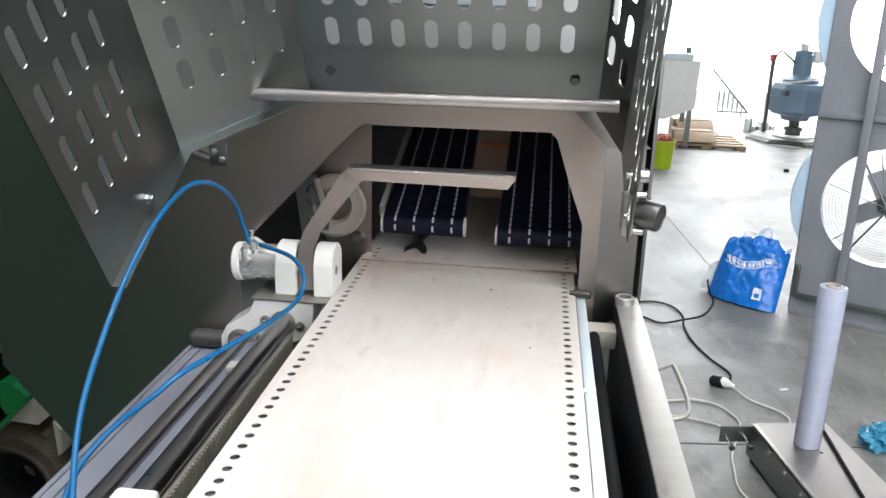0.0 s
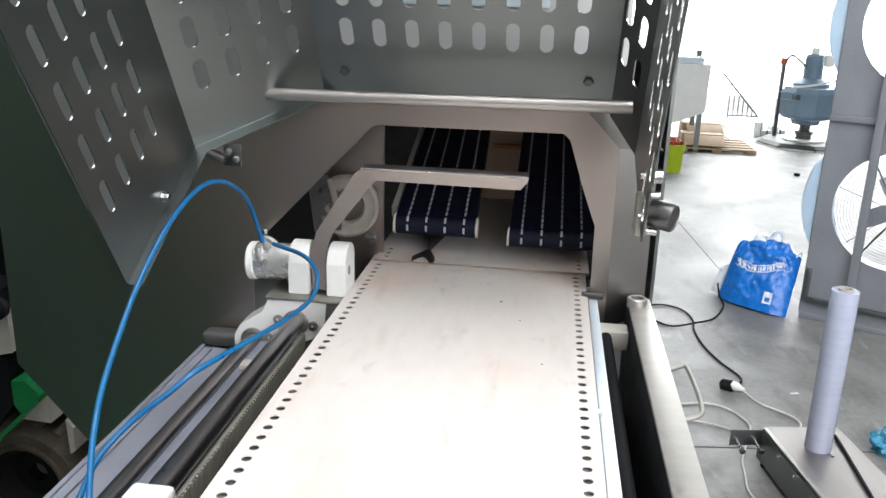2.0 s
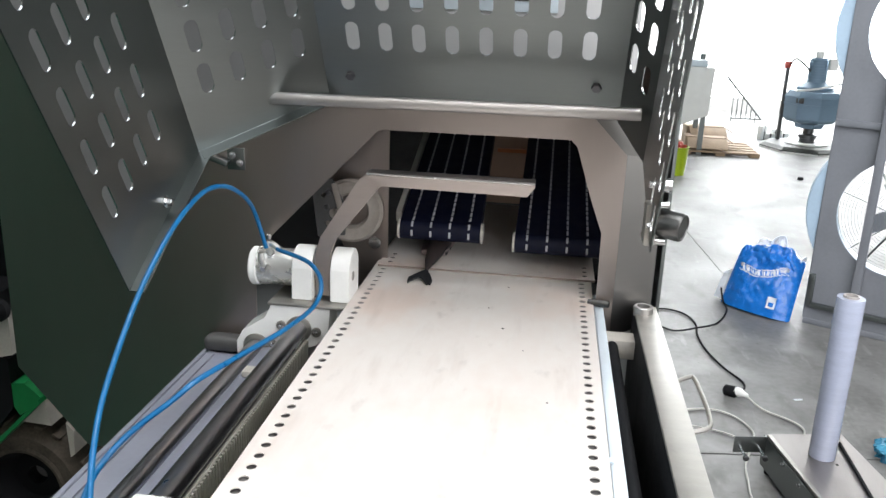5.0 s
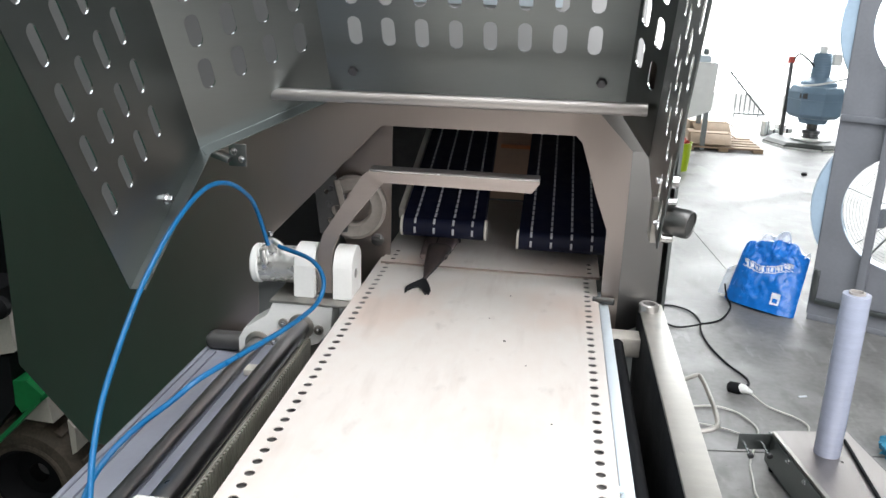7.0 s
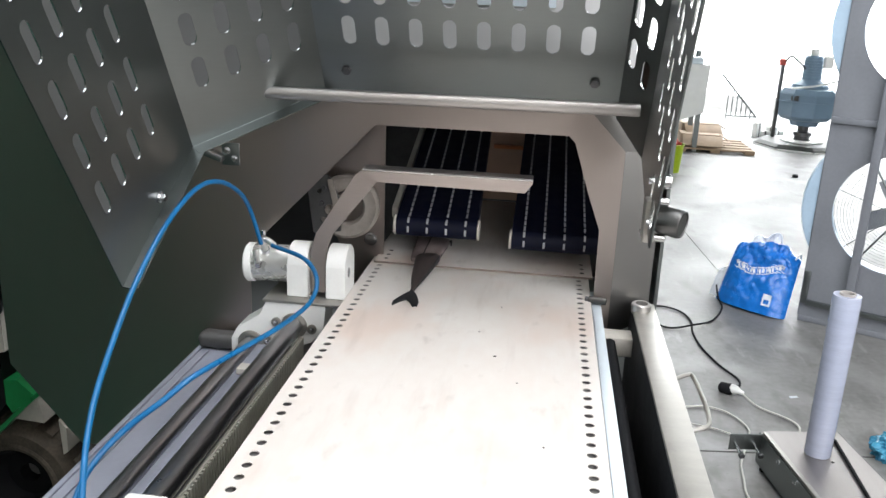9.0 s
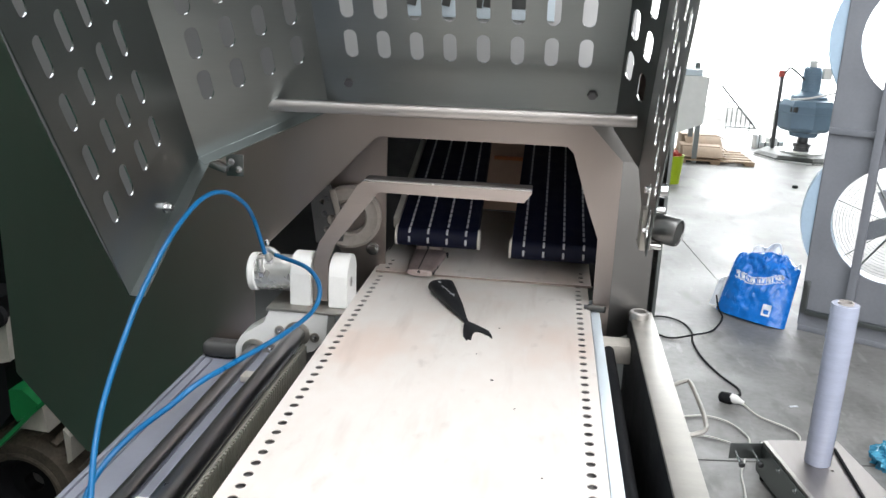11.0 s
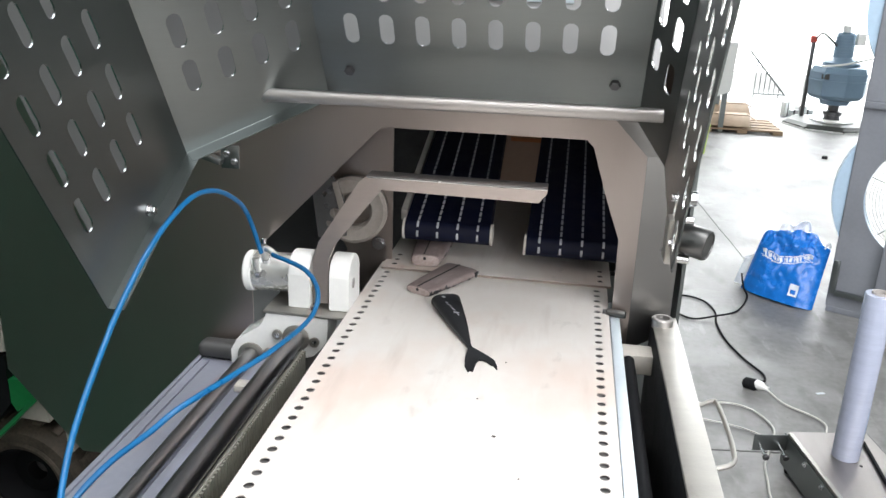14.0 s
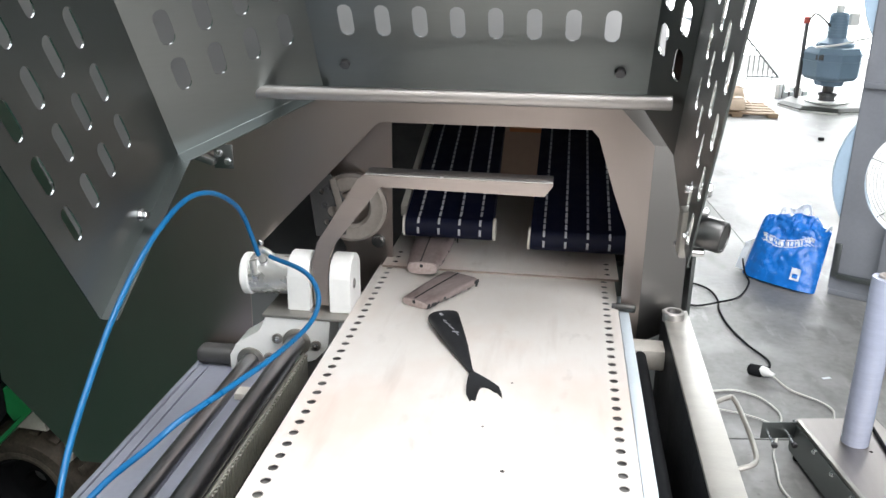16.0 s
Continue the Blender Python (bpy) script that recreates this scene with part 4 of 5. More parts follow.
for xx in (-0.095, -0.03):
    p = stand_m @ Vector((xx, -0.018, 0.10))
    part("stud", cylinder(p, p + Vector((0.01, -0.06, -0.01)), 0.005, seg=12), CHROME, stand)
    part("stud_head", cylinder(p + Vector((0.01, -0.058, -0.01)), p + Vector((0.012, -0.07, -0.012)), 0.010, seg=14, bevel=0.002), DARK_STEEL, stand)
for fx, fy in ((0.02, -0.03), (0.25, -0.03), (0.02, -0.8), (0.25, -0.8)):
    q = stand_m @ Vector((fx, fy, 0))
    part("foot", cylinder(q, q + Vector((0, 0, 0.04)), 0.018, seg=16), BLACK, stand)

film_roll = thing("film_roll", "upright roll of pale lilac stretch film on a spindle", "film roll", pose(0.945, 2.604, 0.131))
part("film", lathe((0, 0, 0), (0, 0, 1), [(0.024, 0), (0.041, 0), (0.042, 0.003), (0.042, 0.552), (0.041, 0.555), (0.024, 0.555)], 40, None, True), FILM, film_roll)
part("core", lathe((0, 0, 0), (0, 0, 1), [(0.019, 0.0), (0.0238, 0.0), (0.0238, 0.562), (0.019, 0.562)], 32, None, True), CORE, film_roll, "grey-brown cardboard core")
part("spindle", cylinder((0, 0, 0.0), (0, 0, 0.30), 0.008, seg=14), STEEL, film_roll)

# blue bag
bag = thing("shopping_bag", "crumpled blue woven plastic bag on the floor", "bag")
BAG_BL, BAG_BR, BAG_TL, BAG_TR = Vector((0.965, 4.47, 0.0)), Vector((1.262, 4.215, 0.0)), Vector((1.045, 4.52, 0.325)), Vector((1.335, 4.34, 0.335))
BAG_N = Vector((-0.50, -0.84, 0.20)).normalized()


def bag_at(u, v, side, deep=0.075, seed=0.0):
    """A place on the bag: u across, v up, side 1 for the front and -1 for the back."""
    p = (BAG_BL.lerp(BAG_BR, u)).lerp(BAG_TL.lerp(BAG_TR, u), v)
    p = p + Vector((0, 0, 0.012 * v * v * math.sin(math.pi * u) - 0.055 * v * v * abs(2 * u - 1) ** 4 + v ** 3 * (0.010 * math.sin(11 * u + 1) + 0.006 * math.sin(27 * u))))
    swell = deep * (max(0.0, math.sin(math.pi * u)) ** 0.55) * (1.0 - 0.78 * v ** 2.2)
    q = Vector((u * 3 + seed, v * 3, side))
    crease = 0.022 * noise.noise(q * 1.3) + 0.022 * abs(noise.noise(q * 2.6 + Vector((4, 1, 0)))) + (0.010 + 0.012 * v) * abs(noise.noise(q * 6 + Vector((1, 7, 0)))) + 0.005 * noise.noise(q * 13) + 0.016 * v * abs(noise.noise(Vector((u * 2.2 + v * 4, v * 9, side + seed))))
    edge = min(1.0, 6 * u, 6 * (1 - u))
    p = p + BAG_N * side * (swell + crease * edge * (0.35 + 0.9 * v))
    p.z = max(p.z, 0.003)
    return p


def bag_shell(u0, u1, v1, deep, shift, seed):
    bm = bmesh.new()
    nu, nv, rings = 44, 30, []
    for j in range(nv + 1):
        v = v1 * j / nv
        ring = [bag_at(u0 + (u1 - u0) * i / nu, v, 1, deep, seed) for i in range(nu + 1)] + [bag_at(u0 + (u1 - u0) * i / nu, v, -1, deep, seed) for i in range(nu - 1, 0, -1)]
        rings.append([bm.verts.new(p + shift) for p in ring])
    for a, b in zip(rings, rings[1:]):
        for k in range(len(a)):
            bm.faces.new((a[k], a[(k + 1) % len(a)], b[(k + 1) % len(a)], b[k]))
    bm.faces.new(rings[0][::-1])
    bm.faces.new(rings[-1])
    return bm


part("bag_body", bag_shell(0, 1, 1.0, 0.075, Vector((0, 0, 0)), 0.0), BAG, bag, "", 50)
bm = bmesh.new()
for k in range(17):
    u = 0.16 + 0.66 * k / 16
    v = 0.66 - 0.10 * math.sin(math.pi * k / 16) + 0.05 * k / 16
    p, q, w = bag_at(u, v, 1), bag_at(u + 0.03, v + 0.002, 1), bag_at(u, v + 0.05, 1)
    for dv, h in ((0.0, 0.011), (0.046, 0.0022), (-0.046, 0.0022)):
        o = bag_at(u, v + dv, 1) + BAG_N * 0.003
        wide = 0.0065 if dv == 0 and k % 4 != 1 else (0.0125 if dv else 0.004)
        box(-wide, wide, -h, h, -0.001, 0.0012, bm=bm, m=basis(o, q - p, (w - p) - (w - p).project(q - p)))
tagged(part("print_band", bm, BAG_WHITE, bag, "white printed band across the bag"), kind="stuff")


def print_patch(name, u0, u1, v0, v1, lift, mat):
    bm = bmesh.new()
    g = [[bm.verts.new(bag_at(u0 + (u1 - u0) * i / 5, v0 + (v1 - v0) * j / 5, 1) + BAG_N * lift) for i in range(6)] for j in range(6)]
    for j in range(5):
        for i in range(5):
            bm.faces.new((g[j][i], g[j][i + 1], g[j + 1][i + 1], g[j + 1][i]))
    r = bmesh.ops.extrude_face_region(bm, geom=bm.faces[:])
    for v in [e for e in r["geom"] if isinstance(e, bmesh.types.BMVert)]:
        v.co += BAG_N * 0.001
    return part(name, bm, mat, bag)


print_patch("print_mark", 0.68, 0.80, 0.13, 0.30, 0.0020, BAG_WHITE)
print_patch("print_inset", 0.705, 0.775, 0.16, 0.22, 0.0034, BAG)
part("white_liner", bag_shell(-0.10, 0.45, 0.55, 0.05, Vector((0.0, 0.03, 0.004)), 7.0), BAG_WHITE, bag, "white inner bag showing behind", 50)
part("white_liner", bag_shell(0.22, 0.62, 1.09, 0.02, Vector((0.02, 0.03, 0.0)), 3.0), BAG_WHITE, bag, "white inner bag showing behind", 50)
part("carry_strap", tube([bag_at(0.42, 0.98, -1), bag_at(0.47, 1.10, -1), bag_at(0.60, 1.12, -1), bag_at(0.66, 0.98, -1)], 0.005, 8), BAG_WHITE, bag)
part("carry_strap", tube([bag_at(0.93, 0.95, 1), bag_at(0.97, 1.08, 1), bag_at(0.99, 1.02, 1)], 0.005, 8), BAG_WHITE, bag)

# power cords
cord = thing("power_cord", "black power cord lying in loops on the floor", "cord")
part("cable", tube([(0.40, 4.16, 0.006), (0.568, 4.23, 0.006), (0.66, 4.25, 0.006), (0.74, 4.19, 0.006), (0.771, 4.06, 0.006), (0.757, 3.91, 0.006), (0.77, 3.73, 0.006), (0.815, 3.55, 0.006), (0.868, 3.42, 0.006), (0.862, 3.34, 0.012), (0.835, 3.31, 0.02)], 0.0046, 10), BLACK, cord)
part("cable", tube([(0.40, 4.10, 0.006), (0.562, 4.02, 0.006), (0.65, 3.95, 0.006), (0.765, 3.985, 0.017), (0.88, 4.10, 0.006), (0.965, 4.30, 0.006), (0.965, 4.42, 0.02), (0.955, 4.46, 0.08)], 0.0046, 10), BLACK, cord)
part("socket", lathe((0.765, 3.29, 0.022), (0.86, 3.25, 0.022), [(0.010, 0), (0.022, 0.008), (0.024, 0.05), (0.019, 0.058)], 20), BLACK, cord)
plug = thing("white_plug", "white plug and pale cord running to the stand", "plug")
part("plug_body", lathe((0.810, 3.268, 0.03), (0.90, 3.20, 0.02), [(0.018, 0), (0.019, 0.022), (0.012, 0.035), (0.008, 0.055)], 18), WHITE_PLASTIC, plug)
part("cable", tube([(0.85, 3.235, 0.022), (0.90, 3.165, 0.006), (0.985, 3.09, 0.006), (1.018, 3.03, 0.006), (1.005, 2.96, 0.006), (0.995, 2.85, 0.03), (0.985, 2.74, 0.08)], 0.004, 8), CORD_WHITE, plug)
cord_b = thing("pale_cord", "pale grey cord on the floor beside the stand", "cord")
part("cable", tube([(0.35, 3.08, 0.005), (0.567, 3.10, 0.005), (0.681, 3.127, 0.005), (0.763, 3.093, 0.005), (0.811, 3.008, 0.005), (0.815, 2.93, 0.005), (0.764, 2.779, 0.005), (0.738, 2.697, 0.005), (0.728, 2.603, 0.005), (0.719, 2.516, 0.005), (0.733, 2.452, 0.005), (0.78, 2.36, 0.005)], 0.004, 8), CORD_WHITE, cord_b)
part("cable", tube([(0.35, 3.02, 0.005), (0.624, 2.966, 0.005), (0.713, 2.937, 0.005), (0.80, 2.88, 0.005)], 0.003, 8), CORD_WHITE, cord_b)
wrap = thing("plastic_scrap", "crumpled clear blue plastic wrap on the floor", "scrap", pose(1.285, 2.86, 0))
def crumple(r, n, h, seed):
    bm = bmesh.new()
    bmesh.ops.create_icosphere(bm, subdivisions=4, radius=r)
    for v in bm.verts:
        d = v.co.normalized()
        v.co = d * r * (1 + 0.5 * noise.noise(d * 2.2 + Vector((seed, 0, 0))) + 0.3 * noise.noise(d * 6 + Vector((seed, 3, 0))))
        v.co.z = max(0.001, v.co.z * h + r * h * 0.7)
    return bm
SCRAP = material("blue_film", (0.02, 0.22, 0.42), 0.25, 0, 0.4, 14, 60, 0.2, (1, 1, 1), (0.10, 0.42, 0.60))
part("wrap_fold", crumple(0.06, 8, 0.9, 1.0), SCRAP, wrap, "", 30)
wrap_b = thing("plastic_scrap", "flat piece of clear blue plastic wrap", "scrap", pose(1.225, 2.50, 0))
part("wrap_fold", crumple(0.055, 8, 0.5, 5.0), SCRAP, wrap_b, "", 30)
for px_, py_ in ((1.069, 3.296),):
    s = thing("paper_scrap", "small white paper scrap on the floor", "scrap", pose(px_, py_, 0, 0, 0, 20))
    part("scrap_sheet", box(-0.018, 0.018, -0.006, 0.006, 0, 0.003, 0.001), BAG_WHITE, s)

# ---- twin fan tower ----
fan_m = basis((1.330, 4.235, 0), (0.887, -0.461, 0), (0, 0, 1))
fan = thing("fan_tower", "grey painted twin axial fan tower with pale blue shrouds", "fan", pose(0, 0, 0))
def on_fan(bm):
    bmesh.ops.transform(bm, matrix=fan_m, verts=bm.verts)
    return bm
FC, FR = 0.355, 0.285
part("front_panel", on_fan(sheet([(0, 0.03), (0.71, 0.03), (0.71, 2.2), (0, 2.2)], [circle(FC, 0.61, FR, 56), circle(FC, 1.47, FR, 56)], 0.004, pose(0, 0, 0))), FAN_GREY, fan)
part("side_flange", on_fan(box(-0.006, 0.03, 0.03, 2.2, -0.10, -0.002, 0.002)), FAN_GREY, fan)
part("side_flange", on_fan(box(0.68, 0.716, 0.03, 2.2, -0.10, -0.002, 0.002)), FAN_GREY, fan)
part("cross_rail", on_fan(box(-0.0, 0.71, 1.015, 1.045, 0.004, 0.03, 0.003)), FAN_GREY, fan)
part("base_rail", on_fan(box(0.0, 0.75, 0.0, 0.03, -0.10, 0.006, 0.003)), FAN_GREY, fan)
part("base_rail", on_fan(box(0.03, 0.75, 0.10, 0.125, 0.02, 0.045, 0.003)), STEEL, fan)
part("latch", on_fan(box(0.0, 0.03, 0.10, 0.27, 0.004, 0.02, 0.004)), STEEL, fan)
part("post", on_fan(box(0.205, 0.245, 0.03, 2.2, 0.035, 0.065, 0.003)), FAN_GREY, fan)
for cz in (0.61, 1.47):
    c = fan_m @ Vector((FC, cz, -0.012))
    back = fan_m.to_3x3() @ Vector((0, 0, -1))
    shroud = part("shroud", lathe(c, c + back, [(FR, 0), (FR + 0.14, 0.0), (FR + 0.15, 0.03), (FR + 0.12, 0.10), (FR + 0.05, 0.14), (FR + 0.02, 0.14), (FR + 0.01, 0.03)], 56, None, True), FAN_BLUE, fan, "pale blue fan shroud")
    for rr in [0.05 + 0.0145 * i for i in range(17)]:
        pts = [fan_m @ Vector((FC + rr * math.cos(a), cz + rr * math.sin(a), -0.03)) for a in [2 * math.pi * k / 40 for k in range(41)]]
        part("guard_ring", tube(pts, 0.0008, 5, None, 1, False), STEEL, shroud)
    for k in range(3):
        a = math.pi * k / 3 + 0.75
        p, q = (fan_m @ Vector((FC + s * 0.285 * math.cos(a), cz + s * 0.285 * math.sin(a), -0.03)) for s in (-1, 1))
        part("guard_rod", cylinder(p, q, 0.0025, seg=6), STEEL, shroud)
    hub = fan_m @ Vector((FC, cz, -0.10))
    fan_hub = part("hub", cylinder(hub, hub + back * 0.08, 0.05, seg=28, bevel=0.006), DARK_STEEL, fan)
    for k in range(4):
        a = math.pi / 2 * k + 0.5
        bm = box(0.04, 0.17, -0.045, 0.045, -0.002, 0.002, 0.001, m=pose(0, 0, 0, 28, 0, 0))
        bmesh.ops.transform(bm, matrix=fan_m @ pose(FC, cz, -0.13, 0, 0, math.degrees(a)), verts=bm.verts)
        part("blade", bm, FAN_GREY, fan_hub)
    for sgn in (1, -1):
        p, q = fan_m @ Vector((0.20, cz + sgn * 0.27, 0.01)), fan_m @ Vector((FC, cz + sgn * 0.02, 0.01))
        part("stay_rod", cylinder(p, q, 0.005, seg=10), STEEL, fan)
part("hinge_knob", cylinder(fan_m @ Vector((-0.02, 0.70, -0.04)), fan_m @ Vector((-0.035, 0.70, -0.04)), 0.012, seg=14), DARK_STEEL, fan)

# ---- far things in the hall ----
tank = thing("steel_tank", "white steel tank on legs near the gate", "tank", pose(1.265, 9.5, 0))
part("tank_body", sheet([(-0.45, 0.32), (0.05, 0.30), (0.35, 0.42), (0.37, 0.92), (-0.45, 0.92)], [], 0.5, basis((0, 0.25, 0), (1, 0, 0), (0, 0, 1))), WHITE_PLASTIC, tank)
tank_lid = part("tank_lid", box(-0.45, 0.30, -0.20, 0.20, 0.921, 0.99, 0.01), RAIL_PLASTIC, tank)
part("lid_valve", cylinder((0.27, 0, 0.99), (0.27, 0, 1.05), 0.03, seg=16), STEEL, tank_lid)
for lx in (-0.40, 0.28):
    for ly in (-0.22, 0.2):
        part("leg", box(lx, lx + 0.05, ly - 0.025, ly + 0.025, 0.0, 0.42), STEEL, tank)
pallet = thing("pallet", "wooden pallet on the floor", "pallet", pose(1.78, 9.6, 0))
for k in range(5):
    part("deck_board", box(-0.40, 0.42, -0.38 + 0.17 * k, -0.27 + 0.17 * k, 0.03, 0.045), WOOD, pallet)
for k in range(3):
    part("bearer", box(-0.40 + 0.36 * k, -0.30 + 0.36 * k, -0.38, 0.41, 0.0, 0.03), WOOD, pallet)
for bx, by, bz, w, h, rz, label in ((-0.12, -0.05, 0.0455, 0.42, 0.12, -4, "open brown cardboard box on the pallet"), (-0.10, 0.24, 0.0455, 0.40, 0.20, 3, "pale cardboard box behind another on the pallet")):
    b = thing("cardboard_box", label, "box", pose(1.78 + bx, 9.6 + by, bz, 0, 0, rz))
    part("carton", box(-w / 2, w / 2, -0.13, 0.13, 0, h, 0.004), CARD, b)
    part("flap", box(-w / 2, w / 2, -0.19, 0.0, -0.003, 0.003, 0.001, m=pose(0.02, -0.131, h - 0.01, 28, 0, 0)), CARD, b)
    part("flap", box(0, 0.12, -0.12, 0.12, -0.003, 0.003, 0.001, m=pose(w / 2, 0, h, 0, 30, 0)), CARD, b)
bucket = thing("waste_bin", "lime green plastic bin with red rags", "bin", pose(1.15, 8.05, 0))
part("bin_shell", lathe((0, 0, 0), (0, 0, 1), [(0.10, 0.0), (0.120, 0.255), (0.127, 0.258), (0.127, 0.267), (0.115, 0.267), (0.097, 0.01)], 28, None, True), LIME, bucket)
part("bin_floor", cylinder((0, 0, 0.005), (0, 0, 0.012), 0.098, seg=28), LIME, bucket)
part("rag", crumple(0.08, 8, 0.6, 3.0), RED, bucket, "red rags heaped in the bin").location = (0, 0, 0.225)
mixer = thing("floor_machine", "grey-blue industrial mixer on a grey octagonal base", "machine", pose(2.905, 10.1, 0))
part("base_plate", lathe((0, 0, 0), (0, 0, 1), [(0.50, 0), (0.52, 0.010), (0.52, 0.026), (0.46, 0.056), (0.10, 0.058)], 8), BASE_GREY, mixer, "grey-green octagonal base plate", 20)
for k in (4, 5, 6):
    a = math.pi * (k + 0.5) / 4
    part("edge_trim", box(-0.19, 0.19, -0.012, 0.012, 0.0, 0.014, m=pose(0.485 * math.cos(a), 0.485 * math.sin(a), 0.0, 0, 0, math.degrees(a) + 90)), WHITE_PLASTIC, mixer, "worn white edge")
part("ring_plate", lathe((0, 0, 0.0585), (0, 0, 1), [(0.11, 0), (0.23, 0), (0.23, 0.015), (0.11, 0.02)], 36, None, True), WHITE_PLASTIC, mixer, "white ring")
part("bearing", lathe((0, 0, 0.058), (0, 0, 1), [(0.085, 0), (0.085, 0.065), (0.10, 0.07), (0.10, 0.105), (0.06, 0.12), (0.06, 0.20)], 20), DARK_STEEL, mixer)
drive = part("drive_case", lathe((0, 0, 0.245), (0, 0, 1), [(0.15, 0), (0.17, 0.05), (0.27, 0.075), (0.305, 0.11), (0.315, 0.36), (0.285, 0.415), (0.19, 0.43)], 8), MIXER_BLUE, mixer, "", 20)
for z, r in ((0.505, 0.316), (0.585, 0.3165)):
    part("seam_band", lathe((0, 0, z), (0, 0, 2), [(r - 0.02, 0), (r + 0.006, 0.003), (r + 0.006, 0.014), (r - 0.02, 0.017)], 8, None, True), MIXER_BLUE, drive, "", 20)
part("access_cover", box(-0.045, 0.045, -0.012, 0.0, -0.03, 0.03, 0.003, m=pose(-0.20, -0.222, 0.565, 0, 0, -45)), DARK_STEEL, drive, "dark cover plate")
gear = part("gear_head", lathe((0, 0, 0.675), (0, 0, 2), [(0.20, 0), (0.20, 0.03), (0.13, 0.075), (0.105, 0.085), (0.10, 0.33), (0.085, 0.35)], 16), MIXER_BLUE, mixer, "", 25)
for k in range(7):
    part("cooling_fin", lathe((0, 0, 0.79 + 0.03 * k), (0, 0, 2), [(0.098, 0), (0.112, 0.002), (0.112, 0.007), (0.098, 0.009)], 16, None, True), MIXER_BLUE, gear)
part("junction_box", box(0.07, 0.16, -0.17, -0.09, 0.90, 1.03, 0.01), WHITE_PLASTIC, mixer, "pale junction box")
part("motor_cap", cylinder((-0.005, 0, 1.025), (-0.005, 0, 1.10), 0.045, seg=16, bevel=0.008), WHITE_PLASTIC, mixer, "pale motor cap")
part("lift_pipe", tube([(-0.27, -0.26, 0.675), (-0.05, -0.27, 0.705), (0.15, -0.25, 0.755), (0.34, -0.22, 0.80)], 0.011, 8), WHITE_PLASTIC, mixer, "pale lifting pipe")
part("column", box(-0.285, -0.245, 0.22, 0.28, 0.056, 0.90, 0.008), DULL_GREY, mixer, "dark upright column")
part("control_head", box(-0.305, -0.235, 0.21, 0.29, 0.89, 0.96, 0.012), RED, mixer, "faded red control head")
part("cable", tube([(-0.25, 0.22, 0.93), (-0.22, 0.12, 1.0), (-0.17, -0.05, 0.95), (-0.09, -0.04, 0.88)], 0.012, 8), DULL_GREY, mixer, "dark cable")
part("cable", tube([(-0.29, 0.22, 0.90), (-0.35, 0.20, 0.86), (-0.38, 0.20, 0.80)], 0.008, 8), RED, mixer)
for k, (x, y, turn) in enumerate(((-0.40, 0.10, 20), (-0.30, 0.16, -30), (-0.50, 0.05, 50), (-0.22, 0.20, 10))):
    box_piece = thing("packing_piece", "white packing piece lying beside the mixer base", "packing", pose(3.03 + x, 10.1 + y + 0.5, 0, 0, 0, turn), "packing pieces by the mixer")
    part("block", box(-0.07, 0.07, -0.03, 0.03, 0, 0.07 + 0.05 * (k % 3), 0.008), WHITE_PLASTIC, box_piece)
    part("strap", box(-0.012, 0.012, -0.032, 0.032, 0, 0.072 + 0.05 * (k % 3), 0.002), DULL_GREY, box_piece, "dark strap")
dark_cap = thing("bottle_cap", "small dark cap lying on the floor", "cap", pose(2.34, 8.15, 0))
part("cap_shell", lathe((0, 0, 0), (0, 0, 1), [(0.026, 0), (0.026, 0.02), (0.02, 0.026)], 16), BLACK, dark_cap)
rack = thing("folding_ramp", "thin steel rail frame leaning near the gate", "rail", pose(2.55, 12.2, 0))
part("top_rail", cylinder((-0.22, 0, 0.62), (0.30, 0, 0.06), 0.014, seg=8), STEEL, rack)
part("low_rail", cylinder((-0.10, 0, 0.05), (0.32, 0, 0.05), 0.012, seg=8), STEEL, rack)
for k in range(6):
    x = -0.10 + 0.065 * k
    part("baluster", cylinder((x, 0, 0.0 if k in (0, 5) else 0.05), (x, 0, 0.62 - 1.077 * (x + 0.22)), 0.009, seg=8), STEEL, rack)

# ---- green truck behind the machine ----
truck = thing("forklift", "green forklift with dusty tyres behind the machine", "forklift", pose(-1.175, 2.02, 0))
tyre = part("tyre", lathe((-0.214, -0.155, 0.194), (-0.214, 1, 0.194), [(0.105, 0.0), (0.158, -0.005), (0.180, 0.012), (0.187, 0.04), (0.187, 0.11), (0.180, 0.13), (0.105, 0.135)], 40, None, True), TYRE, truck, "dusty brown-black tyre")
for k in range(22):
    a = 2 * math.pi * k / 22
    part("tread_block", box(-0.012, 0.012, -0.145, -0.03, 0.184, 0.193, 0.002, m=pose(-0.214, 0, 0.194, 0, math.degrees(a), 0)), TYRE, tyre)
part("rim", lathe((-0.214, -0.145, 0.194), (-0.214, 1, 0.194), [(0.03, 0.05), (0.07, 0.055), (0.095, 0.0), (0.1048, 0.0), (0.1048, 0.09), (0.03, 0.09)], 32, None, True), BLACK, truck)
part("rim_ring", lathe((-0.214, -0.158, 0.194), (-0.214, 1, 0.194), [(0.110, 0.0), (0.118, -0.003), (0.126, 0.0), (0.126, 0.006), (0.110, 0.006)], 40, None, True), TYRE, tyre, "raised ring on the sidewall")
part("fender", sheet([(-0.205, 0.516), (-0.169, 0.520), (-0.123, 0.481), (-0.190, 0.423), (-0.205, 0.448)], [], 0.17, basis((0, 0.0, 0), (1, 0, 0), (0, 0, 1))), GREEN, truck, "bright green painted fender plate")
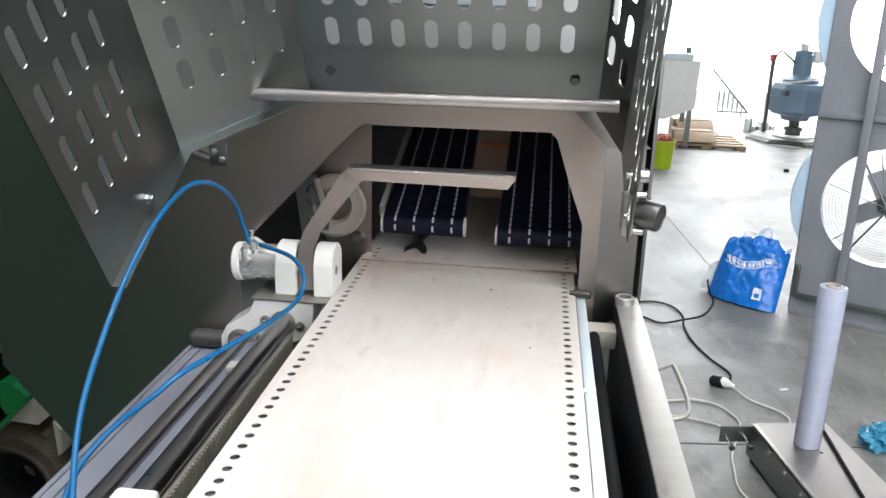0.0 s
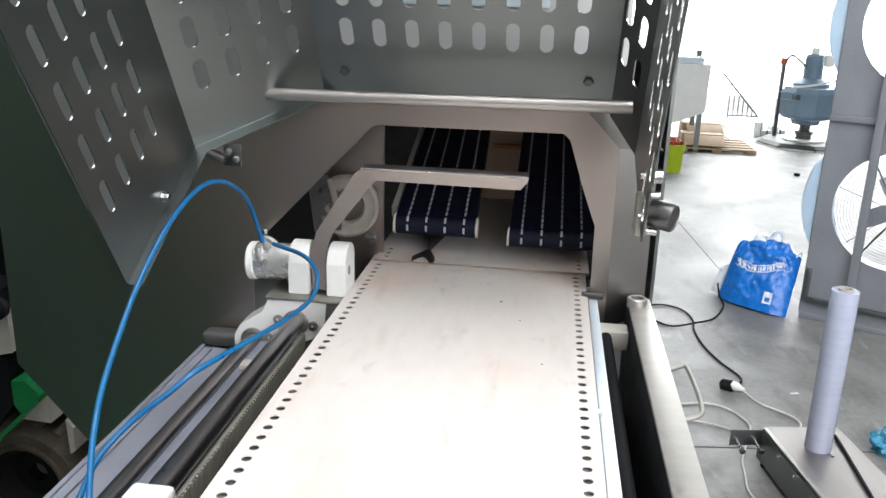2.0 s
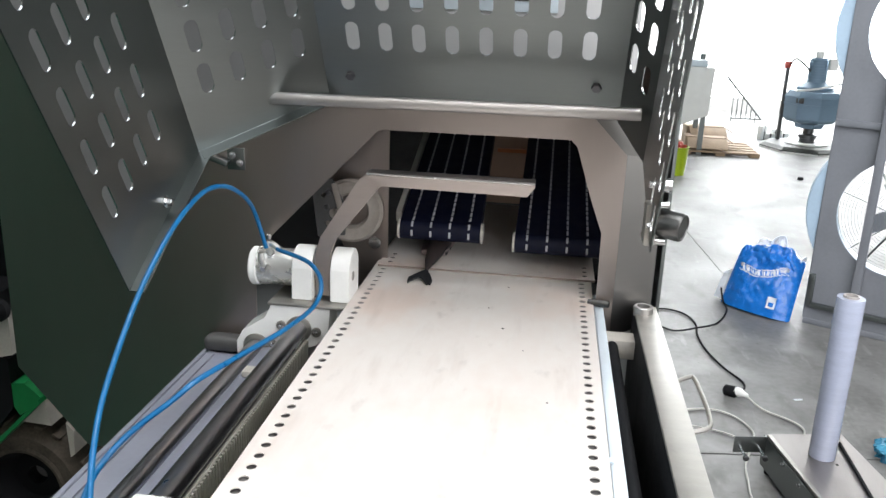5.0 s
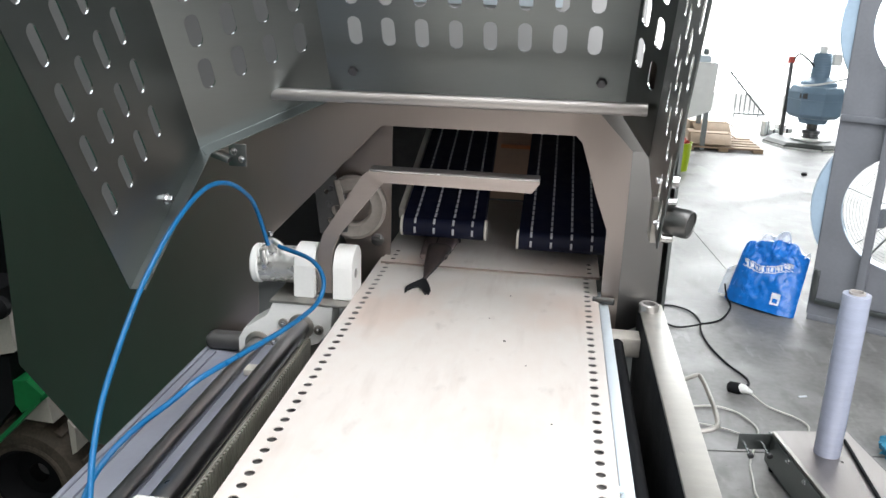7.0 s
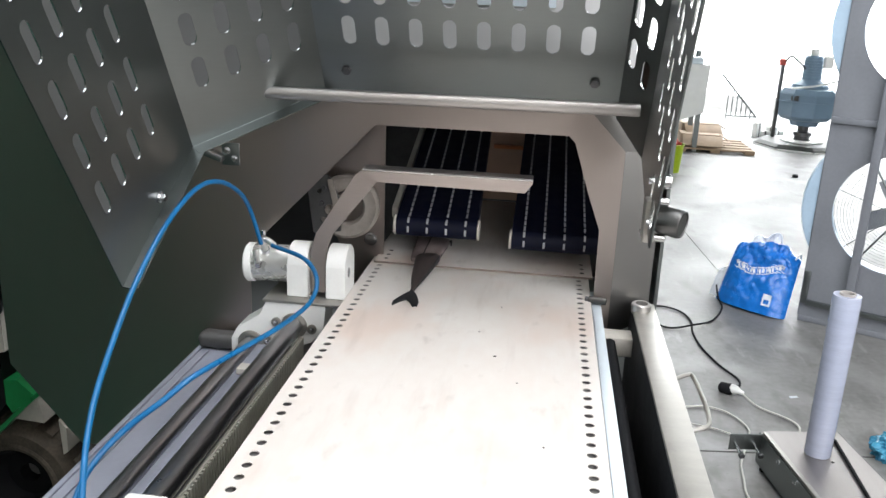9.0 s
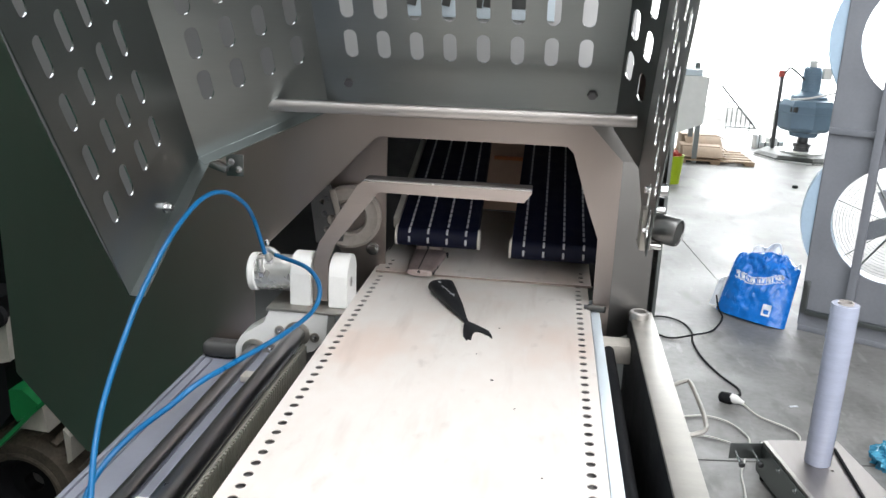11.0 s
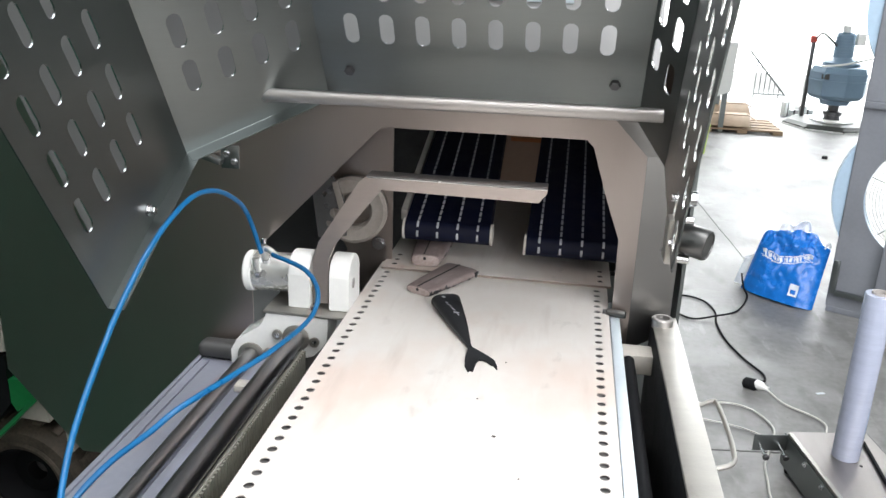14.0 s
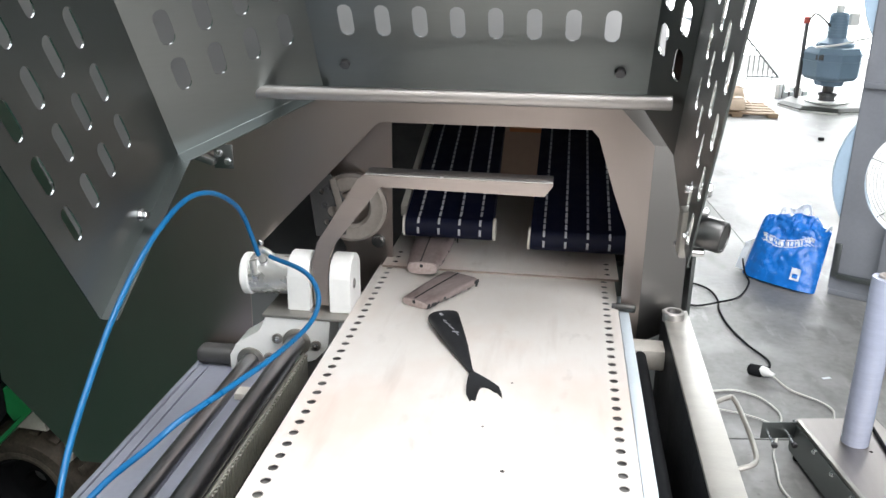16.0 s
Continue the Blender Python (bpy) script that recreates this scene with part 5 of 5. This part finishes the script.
part("fender_rim", sheet([(-0.121, 0.486), (-0.118, 0.474), (-0.268, 0.322), (-0.40, 0.24), (-0.40, 0.262), (-0.262, 0.345)], [], 0.19, basis((0, 0.0, 0), (1, 0, 0), (0, 0, 1))), GREEN, truck, "green rim over the wheel")
part("side_cover", sheet([(-0.236, 0.586), (-0.2055, 0.585), (-0.2055, 0.447), (-0.275, 0.36), (-0.5, 0.25), (-0.5, 0.75), (-0.245, 0.75)], [], 0.172, basis((0, 0.0, 0), (1, 0, 0), (0, 0, 1))), BLACK, truck, "black side cover")
part("step_panel", sheet([(-0.118, 0.473), (-0.107, 0.399), (-0.191, 0.404)], [], 0.165, basis((0, 0.0, 0), (1, 0, 0), (0, 0, 1))), WARM_PLASTIC, truck, "pale side panel")
part("step_panel", sheet([(-0.065, 0.413), (-0.045, 0.390), (-0.046, 0.321), (-0.060, 0.310)], [], 0.165, basis((0, 0.0, 0), (1, 0, 0), (0, 0, 1))), WARM_PLASTIC, truck, "pale side panel")
part("chassis", box(-0.64, 0.42, 0.0, 0.9, 0.16, 0.62, 0.02), BLACK, truck)
part("mast", box(-0.64, -0.10, 0.0, 0.12, 0.62, 1.9, 0.01), BLACK, truck)
part("guard_plate", sheet([(-0.235, 0.685), (-0.184, 0.723), (-0.184, 0.604), (-0.235, 0.591)], [], 0.18, basis((0, 0.0, 0), (1, 0, 0), (0, 0, 1))), WARM_PLASTIC, truck, "pale guard plate")
part("marker_lamp", lathe((-0.175, -0.002, 0.865), (-0.175, -1, 0.865), [(0.012, 0), (0.022, 0.05), (0.022, 0.10), (0.015, 0.12)], 16), WHITE_PLASTIC, truck, "white marker lamp")
part("lever_knob", lathe((-0.195, -0.18, 0.735), (-0.195, -1, 0.735), [(0.018, 0), (0.03, 0.012), (0.03, 0.03), (0.018, 0.04)], 18), BLACK, truck)


# ---- movement ----
def motions():
    walk(conveyor_belt, [(0, pose(0, 0, 0)), (16, pose(0, -SPEED * 16, 0))])
    z = ZB + 0.0008
    walk(tail, [(t, pose(x, y, ZB + 0.0045 + dz, 3.4 * math.cos(radians(ry)), ry, rz)) for t, x, y, dz, ry, rz in (
        (0, -0.244, 1.737, 0.0065, 180, -2), (4, -0.244, 1.610, 0.006, 180, -2), (6.5, -0.2445, 1.530, 0.003, 180, -2), (8.5, -0.243, 1.466, 0, 180, -2), (8.9, -0.243, 1.453, 0, 180, -1),
        (9.0, -0.243, 1.447, 0.001, 172, -2), (9.05, -0.220, 1.436, 0.014, 120, 2), (9.1, -0.185, 1.436, 0.020, 70, 10), (9.15, -0.150, 1.436, 0.012, 25, 18),
        (9.2, -0.127, 1.436, 0.001, 0, 24), (9.5, -0.130, 1.418, 0, 0, 24), (11.5, -0.1335, 1.352, 0, 0, 23), (16, -0.1335, 1.2085, 0, 0, 22))])
    walk(slice_a, [(t, pose(x, y, z + (0.005 if t < 13 else 0.002 if t < 13.5 else 0.0), 0, 0, rz)) for t, x, y, rz in (
        (0, -0.246, 1.903, 0), (8.9, -0.247, 1.614, 0), (9.6, -0.250, 1.612, 0), (12, -0.255, 1.566, 0), (13.2, -0.256, 1.527, 0), (13.3, -0.256, 1.523, -3),
        (13.45, -0.255, 1.516, -18), (13.6, -0.2545, 1.511, -25), (16, -0.2545, 1.434, -25))])
    walk(slice_b, [(t, pose(x, y, z + 0.005, 0, 0, rz)) for t, x, y, rz in (
        (0, -0.258, 2.06, 0), (9.6, -0.258, 1.765, 0), (13.2, -0.262, 1.675, 0), (13.6, -0.266, 1.652, 1), (16, -0.266, 1.575, 1))])


motions()
